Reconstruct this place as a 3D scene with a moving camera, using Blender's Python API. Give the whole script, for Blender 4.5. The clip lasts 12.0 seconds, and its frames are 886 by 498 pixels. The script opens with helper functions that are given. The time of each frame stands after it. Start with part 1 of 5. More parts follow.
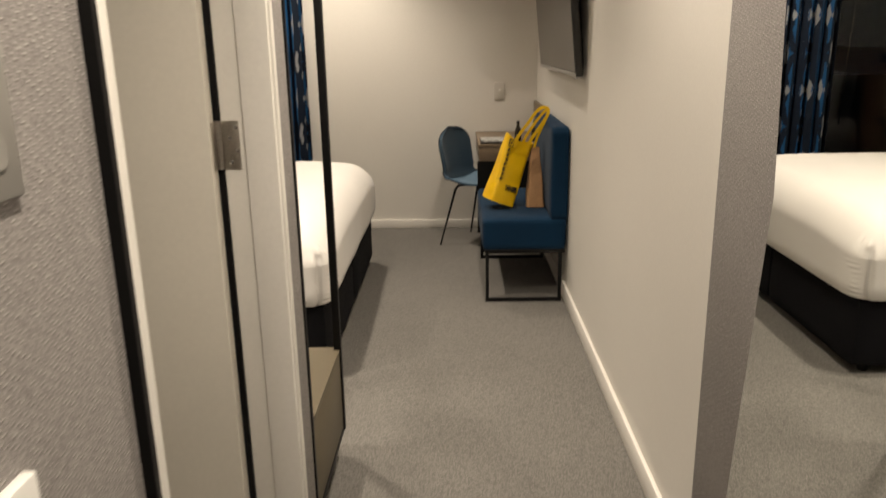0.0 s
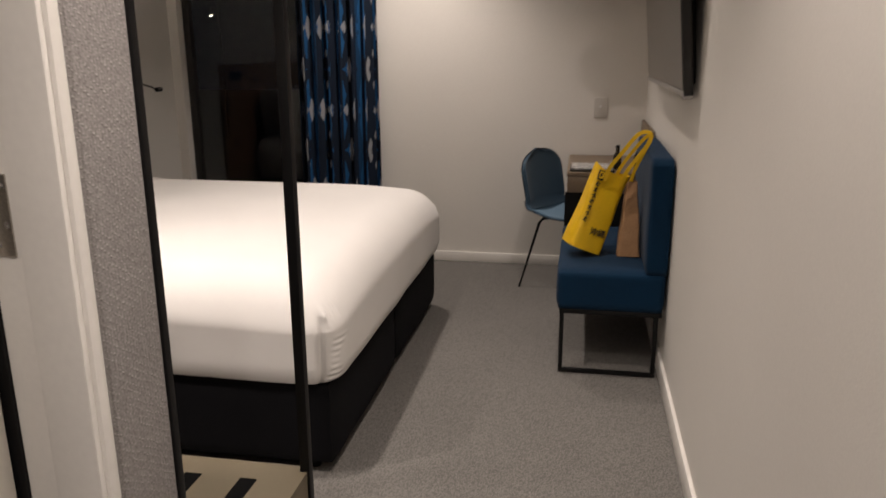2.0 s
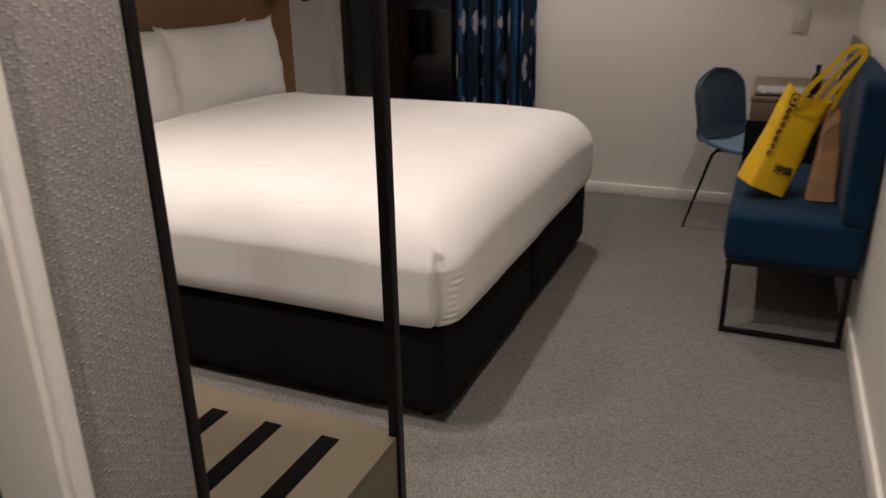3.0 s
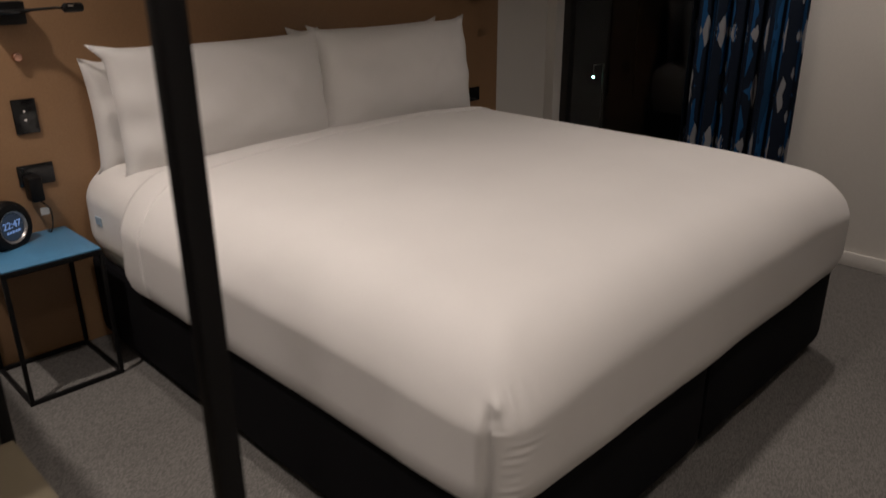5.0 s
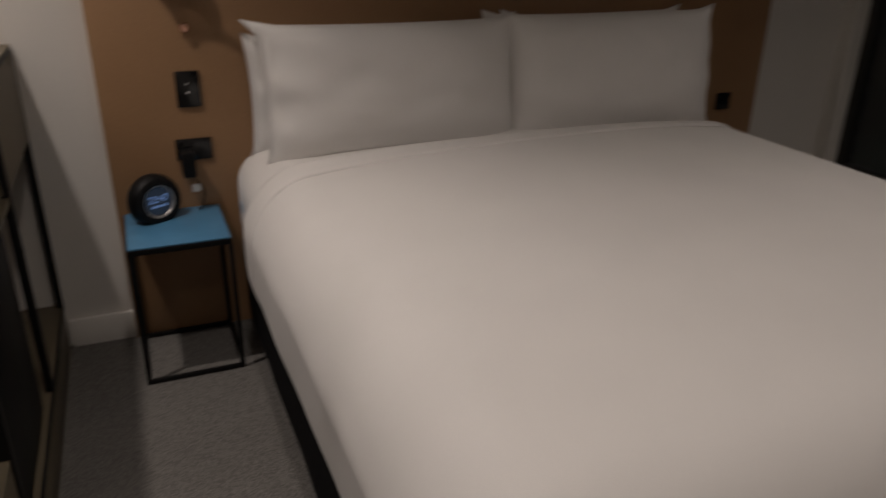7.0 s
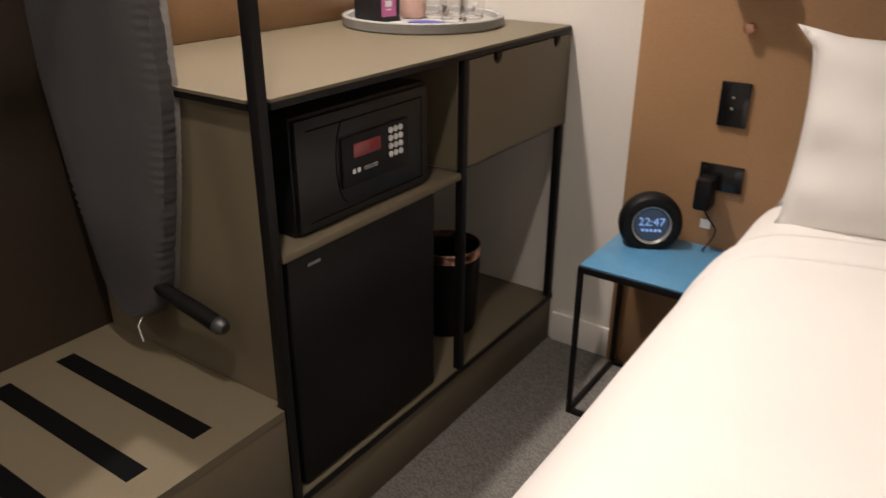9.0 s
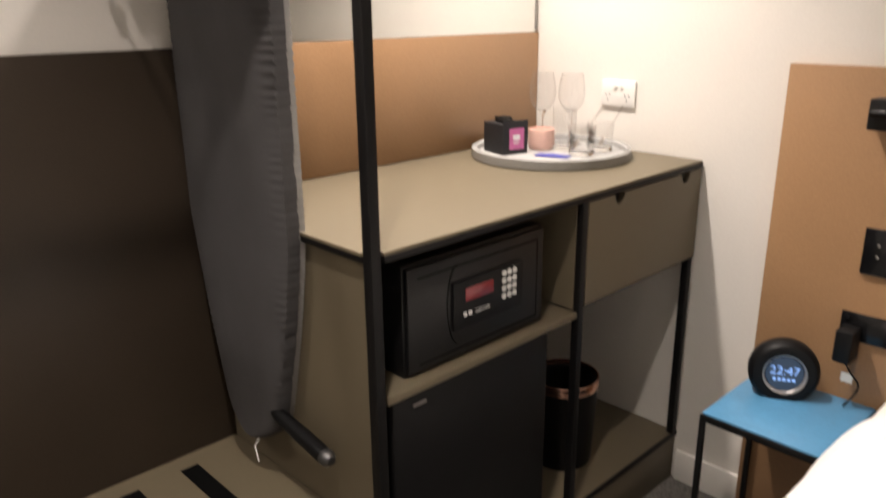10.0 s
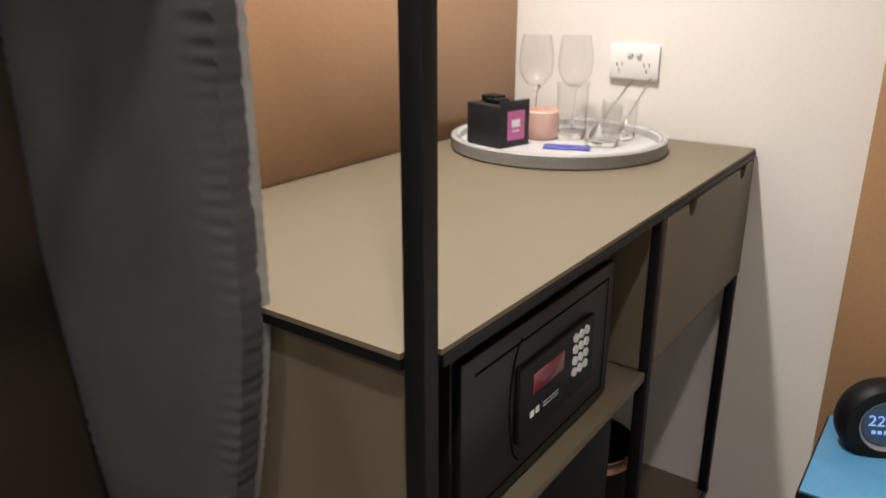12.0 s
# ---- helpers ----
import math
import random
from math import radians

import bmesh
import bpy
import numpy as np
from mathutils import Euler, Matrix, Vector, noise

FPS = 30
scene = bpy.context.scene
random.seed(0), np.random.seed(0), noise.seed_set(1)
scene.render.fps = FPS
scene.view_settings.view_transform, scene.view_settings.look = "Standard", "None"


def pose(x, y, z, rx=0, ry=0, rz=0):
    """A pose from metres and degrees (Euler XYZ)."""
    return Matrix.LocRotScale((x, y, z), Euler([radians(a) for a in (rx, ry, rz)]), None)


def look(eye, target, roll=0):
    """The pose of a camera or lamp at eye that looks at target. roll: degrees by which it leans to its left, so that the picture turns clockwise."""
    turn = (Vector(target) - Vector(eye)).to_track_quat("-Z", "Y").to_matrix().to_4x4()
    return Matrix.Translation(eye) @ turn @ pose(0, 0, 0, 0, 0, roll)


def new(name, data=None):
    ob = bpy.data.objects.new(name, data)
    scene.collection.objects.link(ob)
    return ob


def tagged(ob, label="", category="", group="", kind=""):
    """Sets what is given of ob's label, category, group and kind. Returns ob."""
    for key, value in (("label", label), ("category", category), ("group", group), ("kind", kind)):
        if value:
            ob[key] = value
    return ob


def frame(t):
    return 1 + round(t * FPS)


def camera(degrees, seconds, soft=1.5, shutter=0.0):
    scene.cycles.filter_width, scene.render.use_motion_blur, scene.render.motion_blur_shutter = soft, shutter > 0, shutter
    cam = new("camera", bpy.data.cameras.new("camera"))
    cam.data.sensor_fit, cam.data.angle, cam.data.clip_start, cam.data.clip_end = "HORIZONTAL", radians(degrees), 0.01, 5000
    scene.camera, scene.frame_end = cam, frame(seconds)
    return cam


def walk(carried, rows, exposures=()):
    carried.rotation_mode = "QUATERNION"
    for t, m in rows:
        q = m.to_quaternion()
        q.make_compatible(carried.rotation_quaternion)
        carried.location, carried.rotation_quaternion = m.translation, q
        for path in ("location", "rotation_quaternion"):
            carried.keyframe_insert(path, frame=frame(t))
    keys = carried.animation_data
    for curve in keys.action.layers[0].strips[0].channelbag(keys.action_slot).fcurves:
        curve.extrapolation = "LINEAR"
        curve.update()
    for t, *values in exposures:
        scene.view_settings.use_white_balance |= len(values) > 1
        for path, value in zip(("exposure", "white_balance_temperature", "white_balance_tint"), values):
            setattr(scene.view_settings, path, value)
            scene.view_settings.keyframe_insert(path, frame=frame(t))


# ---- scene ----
cam = camera(61.1, 12.0, shutter=0.4)
PATH = [
    (0, (0.009, 0.23, 1.375), (-0.03, 2.156, 0.839), -1.0),
    (0.5, (-0.004, 0.445, 1.379), (0.027, 2.4, 0.96), -1.3),
    (1, (0.056, 0.659, 1.397), (0.09, 2.622, 1.013), -1.4),
    (1.5, (0.093, 0.872, 1.389), (-0.08, 2.817, 0.957), -0.7),
    (2, (0.219, 1.026, 1.359), (-0.132, 2.928, 0.846), -0.3),
    (2.5, (0.261, 1.155, 1.328), (-0.295, 2.974, 0.708), -0.4),
    (3, (0.223, 1.373, 1.285), (-0.524, 3.092, 0.587), -1.0),
    (3.2, (0.212, 1.475, 1.269), (-0.59, 3.153, 0.535), -1.2),
    (4.8, (0.164, 2.163, 1.285), (-1.116, 3.508, 0.541), -0.2),
    (5, (0.195, 2.249, 1.304), (-1.123, 3.571, 0.586), -0.3),
    (5.5, (0.169, 2.395, 1.364), (-1.192, 3.703, 0.702), 0.1),
    (6, (0.079, 2.5, 1.382), (-1.342, 3.754, 0.745), 0.8),
    (6.5, (0.063, 2.674, 1.351), (-1.434, 3.829, 0.697), 0.1),
    (7, (0.007, 2.847, 1.324), (-1.686, 3.556, 0.53), 0.9),
    (7.5, (-0.103, 2.972, 1.275), (-1.903, 3.202, 0.435), 1.1),
    (7.7, (-0.133, 3.067, 1.267), (-1.944, 3.081, 0.419), 1.0),
    (9.3, (-0.587, 3.502, 1.272), (-2.009, 2.329, 0.494), -0.0),
    (9.5, (-0.602, 3.514, 1.286), (-1.979, 2.269, 0.542), -0.3),
    (10, (-0.589, 3.494, 1.391), (-1.913, 2.125, 0.781), -0.6),
    (10.5, (-0.56, 3.5, 1.476), (-1.863, 2.053, 1.02), -0.4),
    (11, (-0.602, 3.368, 1.451), (-1.981, 1.977, 1.048), 0.3),
    (11.5, (-0.682, 3.076, 1.347), (-2.157, 1.823, 0.842), -0.4),
    (11.7, (-0.743, 2.995, 1.324), (-2.255, 1.806, 0.776), -0.1),
    (12, (-0.86, 2.905, 1.308), (-2.4, 1.812, 0.65), 0.0),
]
EXPOSURES = [(0.0, 1.15, 7100, 3), (0.6, 0.92, 7000, 3), (1.3, 0.82, 6500, 8), (3.0, 0.45, 6450, 10), (5.0, -0.25, 6400, 10), (6.0, -0.5, 6400, 10), (7.0, -0.82, 6400, 10), (7.7, -1.0, 6400, 10), (9.3, 0.92, 6600, 9), (10.0, 1.08, 6450, 8), (10.5, 0.82, 6350, 6), (11.0, 0.70, 6150, 4), (11.5, 0.27, 6100, 7), (12.0, 0.84, 6150, 6)]
walk(cam, [(t, look(eye, target, roll)) for t, eye, target, roll in PATH], EXPOSURES)

# ---------------------------------------------------------------- light
world = bpy.data.worlds.new("night")
scene.world = world
world.use_nodes = True
world.node_tree.nodes["Background"].inputs["Color"].default_value = (0.35, 0.5, 0.8, 1)
world.node_tree.nodes["Background"].inputs["Strength"].default_value = 0.0015


def downlight(name, x, y, z, watts, cone, tint=(1.0, 0.87, 0.79), radius=0.035):
    lamp = bpy.data.lights.new(name, "SPOT")
    lamp.energy, lamp.color, lamp.shadow_soft_size = watts, tint, radius
    lamp.spot_size, lamp.spot_blend = radians(cone), 1.0
    ob = new(name, lamp)
    ob.location = (x, y, z)
    return ob


CEIL = 2.50
downlight("downlight_cabinet", -1.85, 2.24, CEIL - 0.02, 102, 106)
downlight("downlight_bed", -0.82, 3.02, CEIL - 0.02, 61, 112)
downlight("downlight_window", -0.78, 5.20, CEIL - 0.02, 53, 118)
downlight("downlight_bench", 0.12, 4.15, CEIL - 0.02, 28, 130)
downlight("downlight_passage", 0.16, 2.10, CEIL - 0.02, 45, 132)
downlight("downlight_entry", 0.1, 0.75, CEIL - 0.02, 54, 140)


# ---------------------------------------------------------------- materials
def material(name, base, rough=0.5, metal=0.0, grain=0.06, grain_scale=90.0, stain=0.05, stain_scale=2.5, bump=0.1, bump_scale=None, spec=0.5, sheen=0.0, coat=0.0):
    """A paint, cloth, plastic or metal with fine grain, broad unevenness and fine relief."""
    m = bpy.data.materials.new(name)
    m.use_nodes = True
    t = m.node_tree
    n, k = t.nodes, t.links
    p = n["Principled BSDF"]
    p.inputs["Metallic"].default_value = metal
    p.inputs["Specular IOR Level"].default_value = spec
    p.inputs["Sheen Weight"].default_value = sheen
    p.inputs["Coat Weight"].default_value = coat
    co = n.new("ShaderNodeTexCoord")
    fine, broad = n.new("ShaderNodeTexNoise"), n.new("ShaderNodeTexNoise")
    fine.inputs["Scale"].default_value, fine.inputs["Detail"].default_value = grain_scale, 4
    broad.inputs["Scale"].default_value, broad.inputs["Detail"].default_value = stain_scale, 5
    for tex in (fine, broad):
        k.new(co.outputs["Object"], tex.inputs["Vector"])
    last = None
    for tex, amount in ((fine, grain), (broad, stain)):
        mix = n.new("ShaderNodeMix")
        mix.data_type, mix.blend_type = "RGBA", "MULTIPLY"
        ramp = n.new("ShaderNodeMapRange")
        ramp.inputs["From Min"].default_value, ramp.inputs["From Max"].default_value = 0.25, 0.75
        ramp.inputs["To Min"].default_value, ramp.inputs["To Max"].default_value = 1 - 2 * amount, 1 + amount
        k.new(tex.outputs["Fac"], ramp.inputs["Value"])
        mix.inputs["Factor"].default_value = 1.0
        if last:
            k.new(last, mix.inputs[6])
        else:
            mix.inputs[6].default_value = (*base, 1)
        k.new(ramp.outputs["Result"], mix.inputs[7])
        last = mix.outputs[2]
    k.new(last, p.inputs["Base Color"])
    rr = n.new("ShaderNodeMapRange")
    rr.inputs["To Min"].default_value, rr.inputs["To Max"].default_value = max(0.02, rough - 0.06), min(1, rough + 0.06)
    k.new(broad.outputs["Fac"], rr.inputs["Value"])
    k.new(rr.outputs["Result"], p.inputs["Roughness"])
    if bump:
        b = n.new("ShaderNodeBump")
        b.inputs["Strength"].default_value, b.inputs["Distance"].default_value = bump, 0.002
        src = fine
        if bump_scale:
            src = n.new("ShaderNodeTexNoise")
            src.inputs["Scale"].default_value, src.inputs["Detail"].default_value = bump_scale, 3
            k.new(co.outputs["Object"], src.inputs["Vector"])
        k.new(src.outputs["Fac"], b.inputs["Height"])
        k.new(b.outputs["Normal"], p.inputs["Normal"])
    return m


def maths(t, op, a, b=None):
    node = t.nodes.new("ShaderNodeMath")
    node.operation = op
    for i, v in enumerate((a, b)):
        if v is None:
            continue
        if isinstance(v, (int, float)):
            node.inputs[i].default_value = v
        else:
            t.links.new(v, node.inputs[i])
    return node.outputs[0]


def woven_cloth(name, dark, light, pitch_u, pitch_v, along="Y"):
    """Woven wall cloth: upright strands, stepped from one to the next, each tied down by a short pale cross thread over
    a pit with its shade painted in.
    """
    m = material(name, dark, 0.88, grain=0.22, grain_scale=260, stain=0.06, bump=0, spec=0.2)
    t = m.node_tree
    n, k = t.nodes, t.links
    p = n["Principled BSDF"]
    co, sep = n.new("ShaderNodeTexCoord"), n.new("ShaderNodeSeparateXYZ")
    wob = n.new("ShaderNodeTexNoise")
    wob.inputs["Scale"].default_value = 55
    k.new(co.outputs["Object"], wob.inputs["Vector"])
    k.new(co.outputs["Object"], sep.inputs[0])
    u = maths(t, "ADD", maths(t, "DIVIDE", sep.outputs[along], pitch_u), maths(t, "MULTIPLY", wob.outputs["Fac"], 0.9))
    column = maths(t, "FLOOR", u)
    across = maths(t, "FRACT", u)
    v = maths(t, "ADD", maths(t, "DIVIDE", sep.outputs["Z"], pitch_v), maths(t, "MULTIPLY", column, 0.37))
    v = maths(t, "ADD", v, maths(t, "MULTIPLY", wob.outputs["Fac"], 0.5))
    down = maths(t, "FRACT", v)
    strand = maths(t, "SINE", maths(t, "MULTIPLY", across, math.pi))
    knot = maths(t, "COMPARE", down, 0.88)
    knot.node.inputs[2].default_value = 0.07
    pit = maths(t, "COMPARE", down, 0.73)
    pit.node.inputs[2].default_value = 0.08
    spots = n.new("ShaderNodeTexNoise")
    spots.inputs["Scale"].default_value = 90
    k.new(co.outputs["Object"], spots.inputs["Vector"])
    some = maths(t, "MULTIPLY", maths(t, "SUBTRACT", spots.outputs["Fac"], 0.30), 2.2)
    some.node.use_clamp = True
    pale = maths(t, "ADD", maths(t, "MULTIPLY", maths(t, "POWER", strand, 2.0), 0.14), maths(t, "MULTIPLY", maths(t, "MULTIPLY", knot, strand), 0.85))
    pale = maths(t, "MULTIPLY", pale, some)
    pale.node.use_clamp = True
    mix = n.new("ShaderNodeMix")
    mix.data_type = "RGBA"
    k.new(pale, mix.inputs["Factor"])
    k.new(p.inputs["Base Color"].links[0].from_socket, mix.inputs[6])
    mix.inputs[7].default_value = (*light, 1)
    # shade inside the pits, put into the colour as a darkened cloth tone
    pit_shade = n.new("ShaderNodeMix")
    pit_shade.data_type = "RGBA"
    k.new(maths(t, "MULTIPLY", maths(t, "MULTIPLY", pit, strand), maths(t, "MULTIPLY", some, 0.95)), pit_shade.inputs["Factor"])
    k.new(mix.outputs[2], pit_shade.inputs[6])
    pit_shade.inputs[7].default_value = (dark[0] * 0.3, dark[1] * 0.28, dark[2] * 0.27, 1)
    k.new(pit_shade.outputs[2], p.inputs["Base Color"])
    b = n.new("ShaderNodeBump")
    b.inputs["Strength"].default_value, b.inputs["Distance"].default_value = 0.6, 0.002
    k.new(maths(t, "SUBTRACT", maths(t, "ADD", maths(t, "MULTIPLY", strand, 0.45), knot), pit), b.inputs["Height"])
    k.new(b.outputs["Normal"], p.inputs["Normal"])
    return m


def loop_carpet(name, base):
    """Low loop pile in fine rows."""
    m = material(name, base, 0.95, grain=0.2, grain_scale=420, stain=0.05, stain_scale=1.6, bump=0, spec=0.1)
    t = m.node_tree
    n, k = t.nodes, t.links
    p = n["Principled BSDF"]
    co = n.new("ShaderNodeTexCoord")
    vor = n.new("ShaderNodeTexVoronoi")
    vor.inputs["Scale"].default_value = 250
    turned = n.new("ShaderNodeMapping")       # loops lie in slanting rows
    turned.inputs["Rotation"].default_value = (0, 0, radians(24))
    turned.inputs["Scale"].default_value = (1.0, 0.55, 1.0)
    k.new(co.outputs["Object"], turned.inputs["Vector"])
    k.new(turned.outputs["Vector"], vor.inputs["Vector"])
    mix = n.new("ShaderNodeMix")
    mix.data_type, mix.blend_type = "RGBA", "MULTIPLY"
    mix.inputs["Factor"].default_value = 1
    # loop tops lightened, gaps darkened: the pile's shade is put into the colour
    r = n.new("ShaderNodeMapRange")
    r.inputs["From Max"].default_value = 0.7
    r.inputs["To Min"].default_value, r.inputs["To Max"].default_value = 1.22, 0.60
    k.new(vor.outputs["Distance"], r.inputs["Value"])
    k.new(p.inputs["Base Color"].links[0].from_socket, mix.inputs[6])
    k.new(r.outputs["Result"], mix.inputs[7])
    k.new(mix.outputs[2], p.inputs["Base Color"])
    b = n.new("ShaderNodeBump")
    b.inputs["Strength"].default_value, b.inputs["Distance"].default_value = 0.7, 0.003
    b.invert = True
    k.new(vor.outputs["Distance"], b.inputs["Height"])
    k.new(b.outputs["Normal"], p.inputs["Normal"])
    return m


def curtain_print(name):
    """Printed curtain: mirrored shards of blue, near-black navy and off-white."""
    m = material(name, (0.02, 0.1, 0.2), 0.8, grain=0.1, grain_scale=400, stain=0.1, stain_scale=6, bump=0.2, spec=0.2)
    t = m.node_tree
    n, k = t.nodes, t.links
    p = n["Principled BSDF"]
    at = n.new("ShaderNodeAttribute")
    at.attribute_name = "UVMap"
    sep = n.new("ShaderNodeSeparateXYZ")
    k.new(at.outputs["Vector"], sep.inputs[0])
    u = maths(t, "PINGPONG", maths(t, "ADD", sep.outputs["X"], 0.07), 0.19)
    v = maths(t, "PINGPONG", maths(t, "ADD", sep.outputs["Y"], 0.05), 0.255)
    def cells(across, along, skew, seed):
        vec = n.new("ShaderNodeCombineXYZ")
        k.new(maths(t, "MULTIPLY", u, across), vec.inputs[0])
        k.new(maths(t, "MULTIPLY", maths(t, "ADD", v, maths(t, "MULTIPLY", u, skew)), along), vec.inputs[1])
        vec.inputs[2].default_value = seed
        vor = n.new("ShaderNodeTexVoronoi")
        vor.inputs["Scale"].default_value = 1.0
        vor.distance = "MANHATTAN"
        k.new(vec.outputs[0], vor.inputs["Vector"])
        hue = n.new("ShaderNodeSeparateColor")
        k.new(vor.outputs["Color"], hue.inputs[0])
        return hue.outputs[0], vor.outputs["Distance"]

    # tall fields of blue and navy, with slim pale shards scattered over them
    field, _ = cells(24.0, 5.0, 0.9, 7.3)
    ramp = n.new("ShaderNodeValToRGB")
    ramp.color_ramp.interpolation = "CONSTANT"
    e = ramp.color_ramp.elements
    e[0].position, e[0].color = 0.0, (0.006, 0.009, 0.018, 1)
    e[1].position, e[1].color = 0.45, (0.010, 0.068, 0.18, 1)
    for pos, col in ((0.70, (0.007, 0.010, 0.020, 1)), (0.80, (0.006, 0.034, 0.085, 1)), (0.88, (0.010, 0.070, 0.185, 1))):
        x = e.new(pos)
        x.color = col
    k.new(field, ramp.inputs[0])
    which, middle = cells(36.0, 8.5, 1.4, 3.6)
    shard = maths(t, "MULTIPLY", maths(t, "GREATER_THAN", which, 0.74), maths(t, "LESS_THAN", middle, 0.72))
    tone = n.new("ShaderNodeMix")
    tone.data_type = "RGBA"
    k.new(shard, tone.inputs["Factor"])
    k.new(ramp.outputs[0], tone.inputs[6])
    tone.inputs[7].default_value = (0.27, 0.27, 0.28, 1)
    mix = n.new("ShaderNodeMix")
    mix.data_type, mix.blend_type = "RGBA", "MIX"
    mix.inputs["Factor"].default_value = 0.96
    k.new(p.inputs["Base Color"].links[0].from_socket, mix.inputs[6])
    k.new(tone.outputs[2], mix.inputs[7])
    k.new(mix.outputs[2], p.inputs["Base Color"])
    return m


def clear_glass(name, tint=(1, 1, 1), ior=1.45):
    m = bpy.data.materials.new(name)
    m.use_nodes = True
    p = m.node_tree.nodes["Principled BSDF"]
    p.inputs["Base Color"].default_value = (*tint, 1)
    p.inputs["Transmission Weight"].default_value = 1
    p.inputs["Roughness"].default_value = 0.0
    p.inputs["IOR"].default_value = ior
    return m


def thin_glass(name, tint=(0.998, 0.998, 0.998), ior=1.5):
    """Blown glass too thin to bend what is behind it: clear, with the gloss of glass."""
    m = bpy.data.materials.new(name)
    m.use_nodes = True
    t = m.node_tree
    n, k = t.nodes, t.links
    n.remove(n["Principled BSDF"])
    clear, gloss, mix, fr = n.new("ShaderNodeBsdfTransparent"), n.new("ShaderNodeBsdfGlossy"), n.new("ShaderNodeMixShader"), n.new("ShaderNodeLayerWeight")
    clear.inputs["Color"].default_value = (*tint, 1)
    gloss.inputs["Roughness"].default_value = 0.03
    fr.inputs["Blend"].default_value = 0.5
    k.new(maths(t, "ADD", maths(t, "MULTIPLY", maths(t, "POWER", fr.outputs["Facing"], 4.0), 0.55), 0.045), mix.inputs[0])
    k.new(clear.outputs[0], mix.inputs[1])
    k.new(gloss.outputs[0], mix.inputs[2])
    k.new(mix.outputs[0], n["Material Output"].inputs["Surface"])
    return m


def glowing(name, colour, strength):
    m = bpy.data.materials.new(name)
    m.use_nodes = True
    p = m.node_tree.nodes["Principled BSDF"]
    p.inputs["Base Color"].default_value = (0.02, 0.02, 0.02, 1)
    p.inputs["Emission Color"].default_value = (*colour, 1)
    p.inputs["Emission Strength"].default_value = strength
    return m


PAINT = material("wall_paint", (0.74, 0.71, 0.66), 0.7, grain=0.015, grain_scale=160, stain=0.02, stain_scale=1.2, bump=0.12, bump_scale=220, spec=0.3)
CEILING = material("ceiling_paint", (0.70, 0.69, 0.66), 0.8, grain=0.01, stain=0.02, bump=0.1)
TRIM = material("trim_paint", (0.84, 0.81, 0.76), 0.38, grain=0.015, stain=0.03, bump=0.05)
DOOR_PAINT = material("door_paint", (0.74, 0.70, 0.62), 0.42, grain=0.015, stain=0.03, bump=0.08, bump_scale=300)
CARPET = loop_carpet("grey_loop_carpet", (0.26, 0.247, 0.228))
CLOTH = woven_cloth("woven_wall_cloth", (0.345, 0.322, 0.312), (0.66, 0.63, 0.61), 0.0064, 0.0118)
LAMINATE = material("taupe_laminate", (0.138, 0.114, 0.075), 0.5, grain=0.05, grain_scale=500, stain=0.015, bump=0.05, spec=0.32)
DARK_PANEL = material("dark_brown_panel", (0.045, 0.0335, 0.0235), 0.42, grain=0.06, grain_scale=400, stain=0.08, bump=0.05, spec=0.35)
COPPER = material("tan_panel", (0.345, 0.200, 0.102), 0.42, grain=0.06, grain_scale=260, stain=0.05, bump=0.05)
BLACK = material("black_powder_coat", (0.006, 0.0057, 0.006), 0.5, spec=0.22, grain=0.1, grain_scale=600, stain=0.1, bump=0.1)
BLACK_GLOSS = material("black_gloss_plastic", (0.008, 0.008, 0.009), 0.16, grain=0.05, stain=0.1, bump=0)
BLACK_MATT = material("black_matt_plastic", (0.006, 0.006, 0.0065), 0.5, spec=0.2, grain=0.1, stain=0.1, bump=0.1)
SAFE_GREY = material("safe_enamel", (0.009, 0.009, 0.0095), 0.40, spec=0.30, grain=0.12, grain_scale=700, stain=0.1, bump=0.15)
SLOT = material("slot_black", (0.004, 0.004, 0.004), 0.9, bump=0, spec=0.05)
SHEET = material("white_cotton_sheet", (0.80, 0.775, 0.745), 0.75, grain=0.02, grain_scale=700, stain=0.02, stain_scale=3, bump=0.25, bump_scale=14, spec=0.25, sheen=0.1)
PILLOW = material("white_pillowcase", (0.79, 0.77, 0.745), 0.75, grain=0.02, grain_scale=700, stain=0.02, stain_scale=3, bump=0.35, bump_scale=20, spec=0.25, sheen=0.1)
BASE_CLOTH = material("black_valance_cloth", (0.0065, 0.0063, 0.008), 0.9, grain=0.2, grain_scale=500, stain=0.2, bump=0.3, spec=0.15)
TEAL = material("teal_wool", (0.003, 0.027, 0.066), 0.85, grain=0.22, grain_scale=450, stain=0.08, bump=0.4, spec=0.15, sheen=0.06)
CHAIR_BLUE = material("blue_grey_shell", (0.055, 0.115, 0.18), 0.42, grain=0.06, stain=0.05, bump=0.05)
CHAIR_PAD = material("slate_blue_pad", (0.050, 0.098, 0.150), 0.6, grain=0.1, grain_scale=300, stain=0.05, bump=0.2, sheen=0.15)
CHAIR_SEAT = material("pale_blue_pad", (0.15, 0.24, 0.33), 0.6, grain=0.1, grain_scale=300, stain=0.05, bump=0.2)
YELLOW = material("yellow_tarpaulin", (0.82, 0.50, 0.003), 0.5, grain=0.05, grain_scale=200, stain=0.06, stain_scale=14, bump=0.6, bump_scale=18)
INK = material("black_ink", (0.015, 0.013, 0.01), 0.6, bump=0)
KRAFT = material("kraft_paper", (0.36, 0.20, 0.095), 0.8, grain=0.1, grain_scale=160, stain=0.08, stain_scale=12, bump=0.6, bump_scale=22)
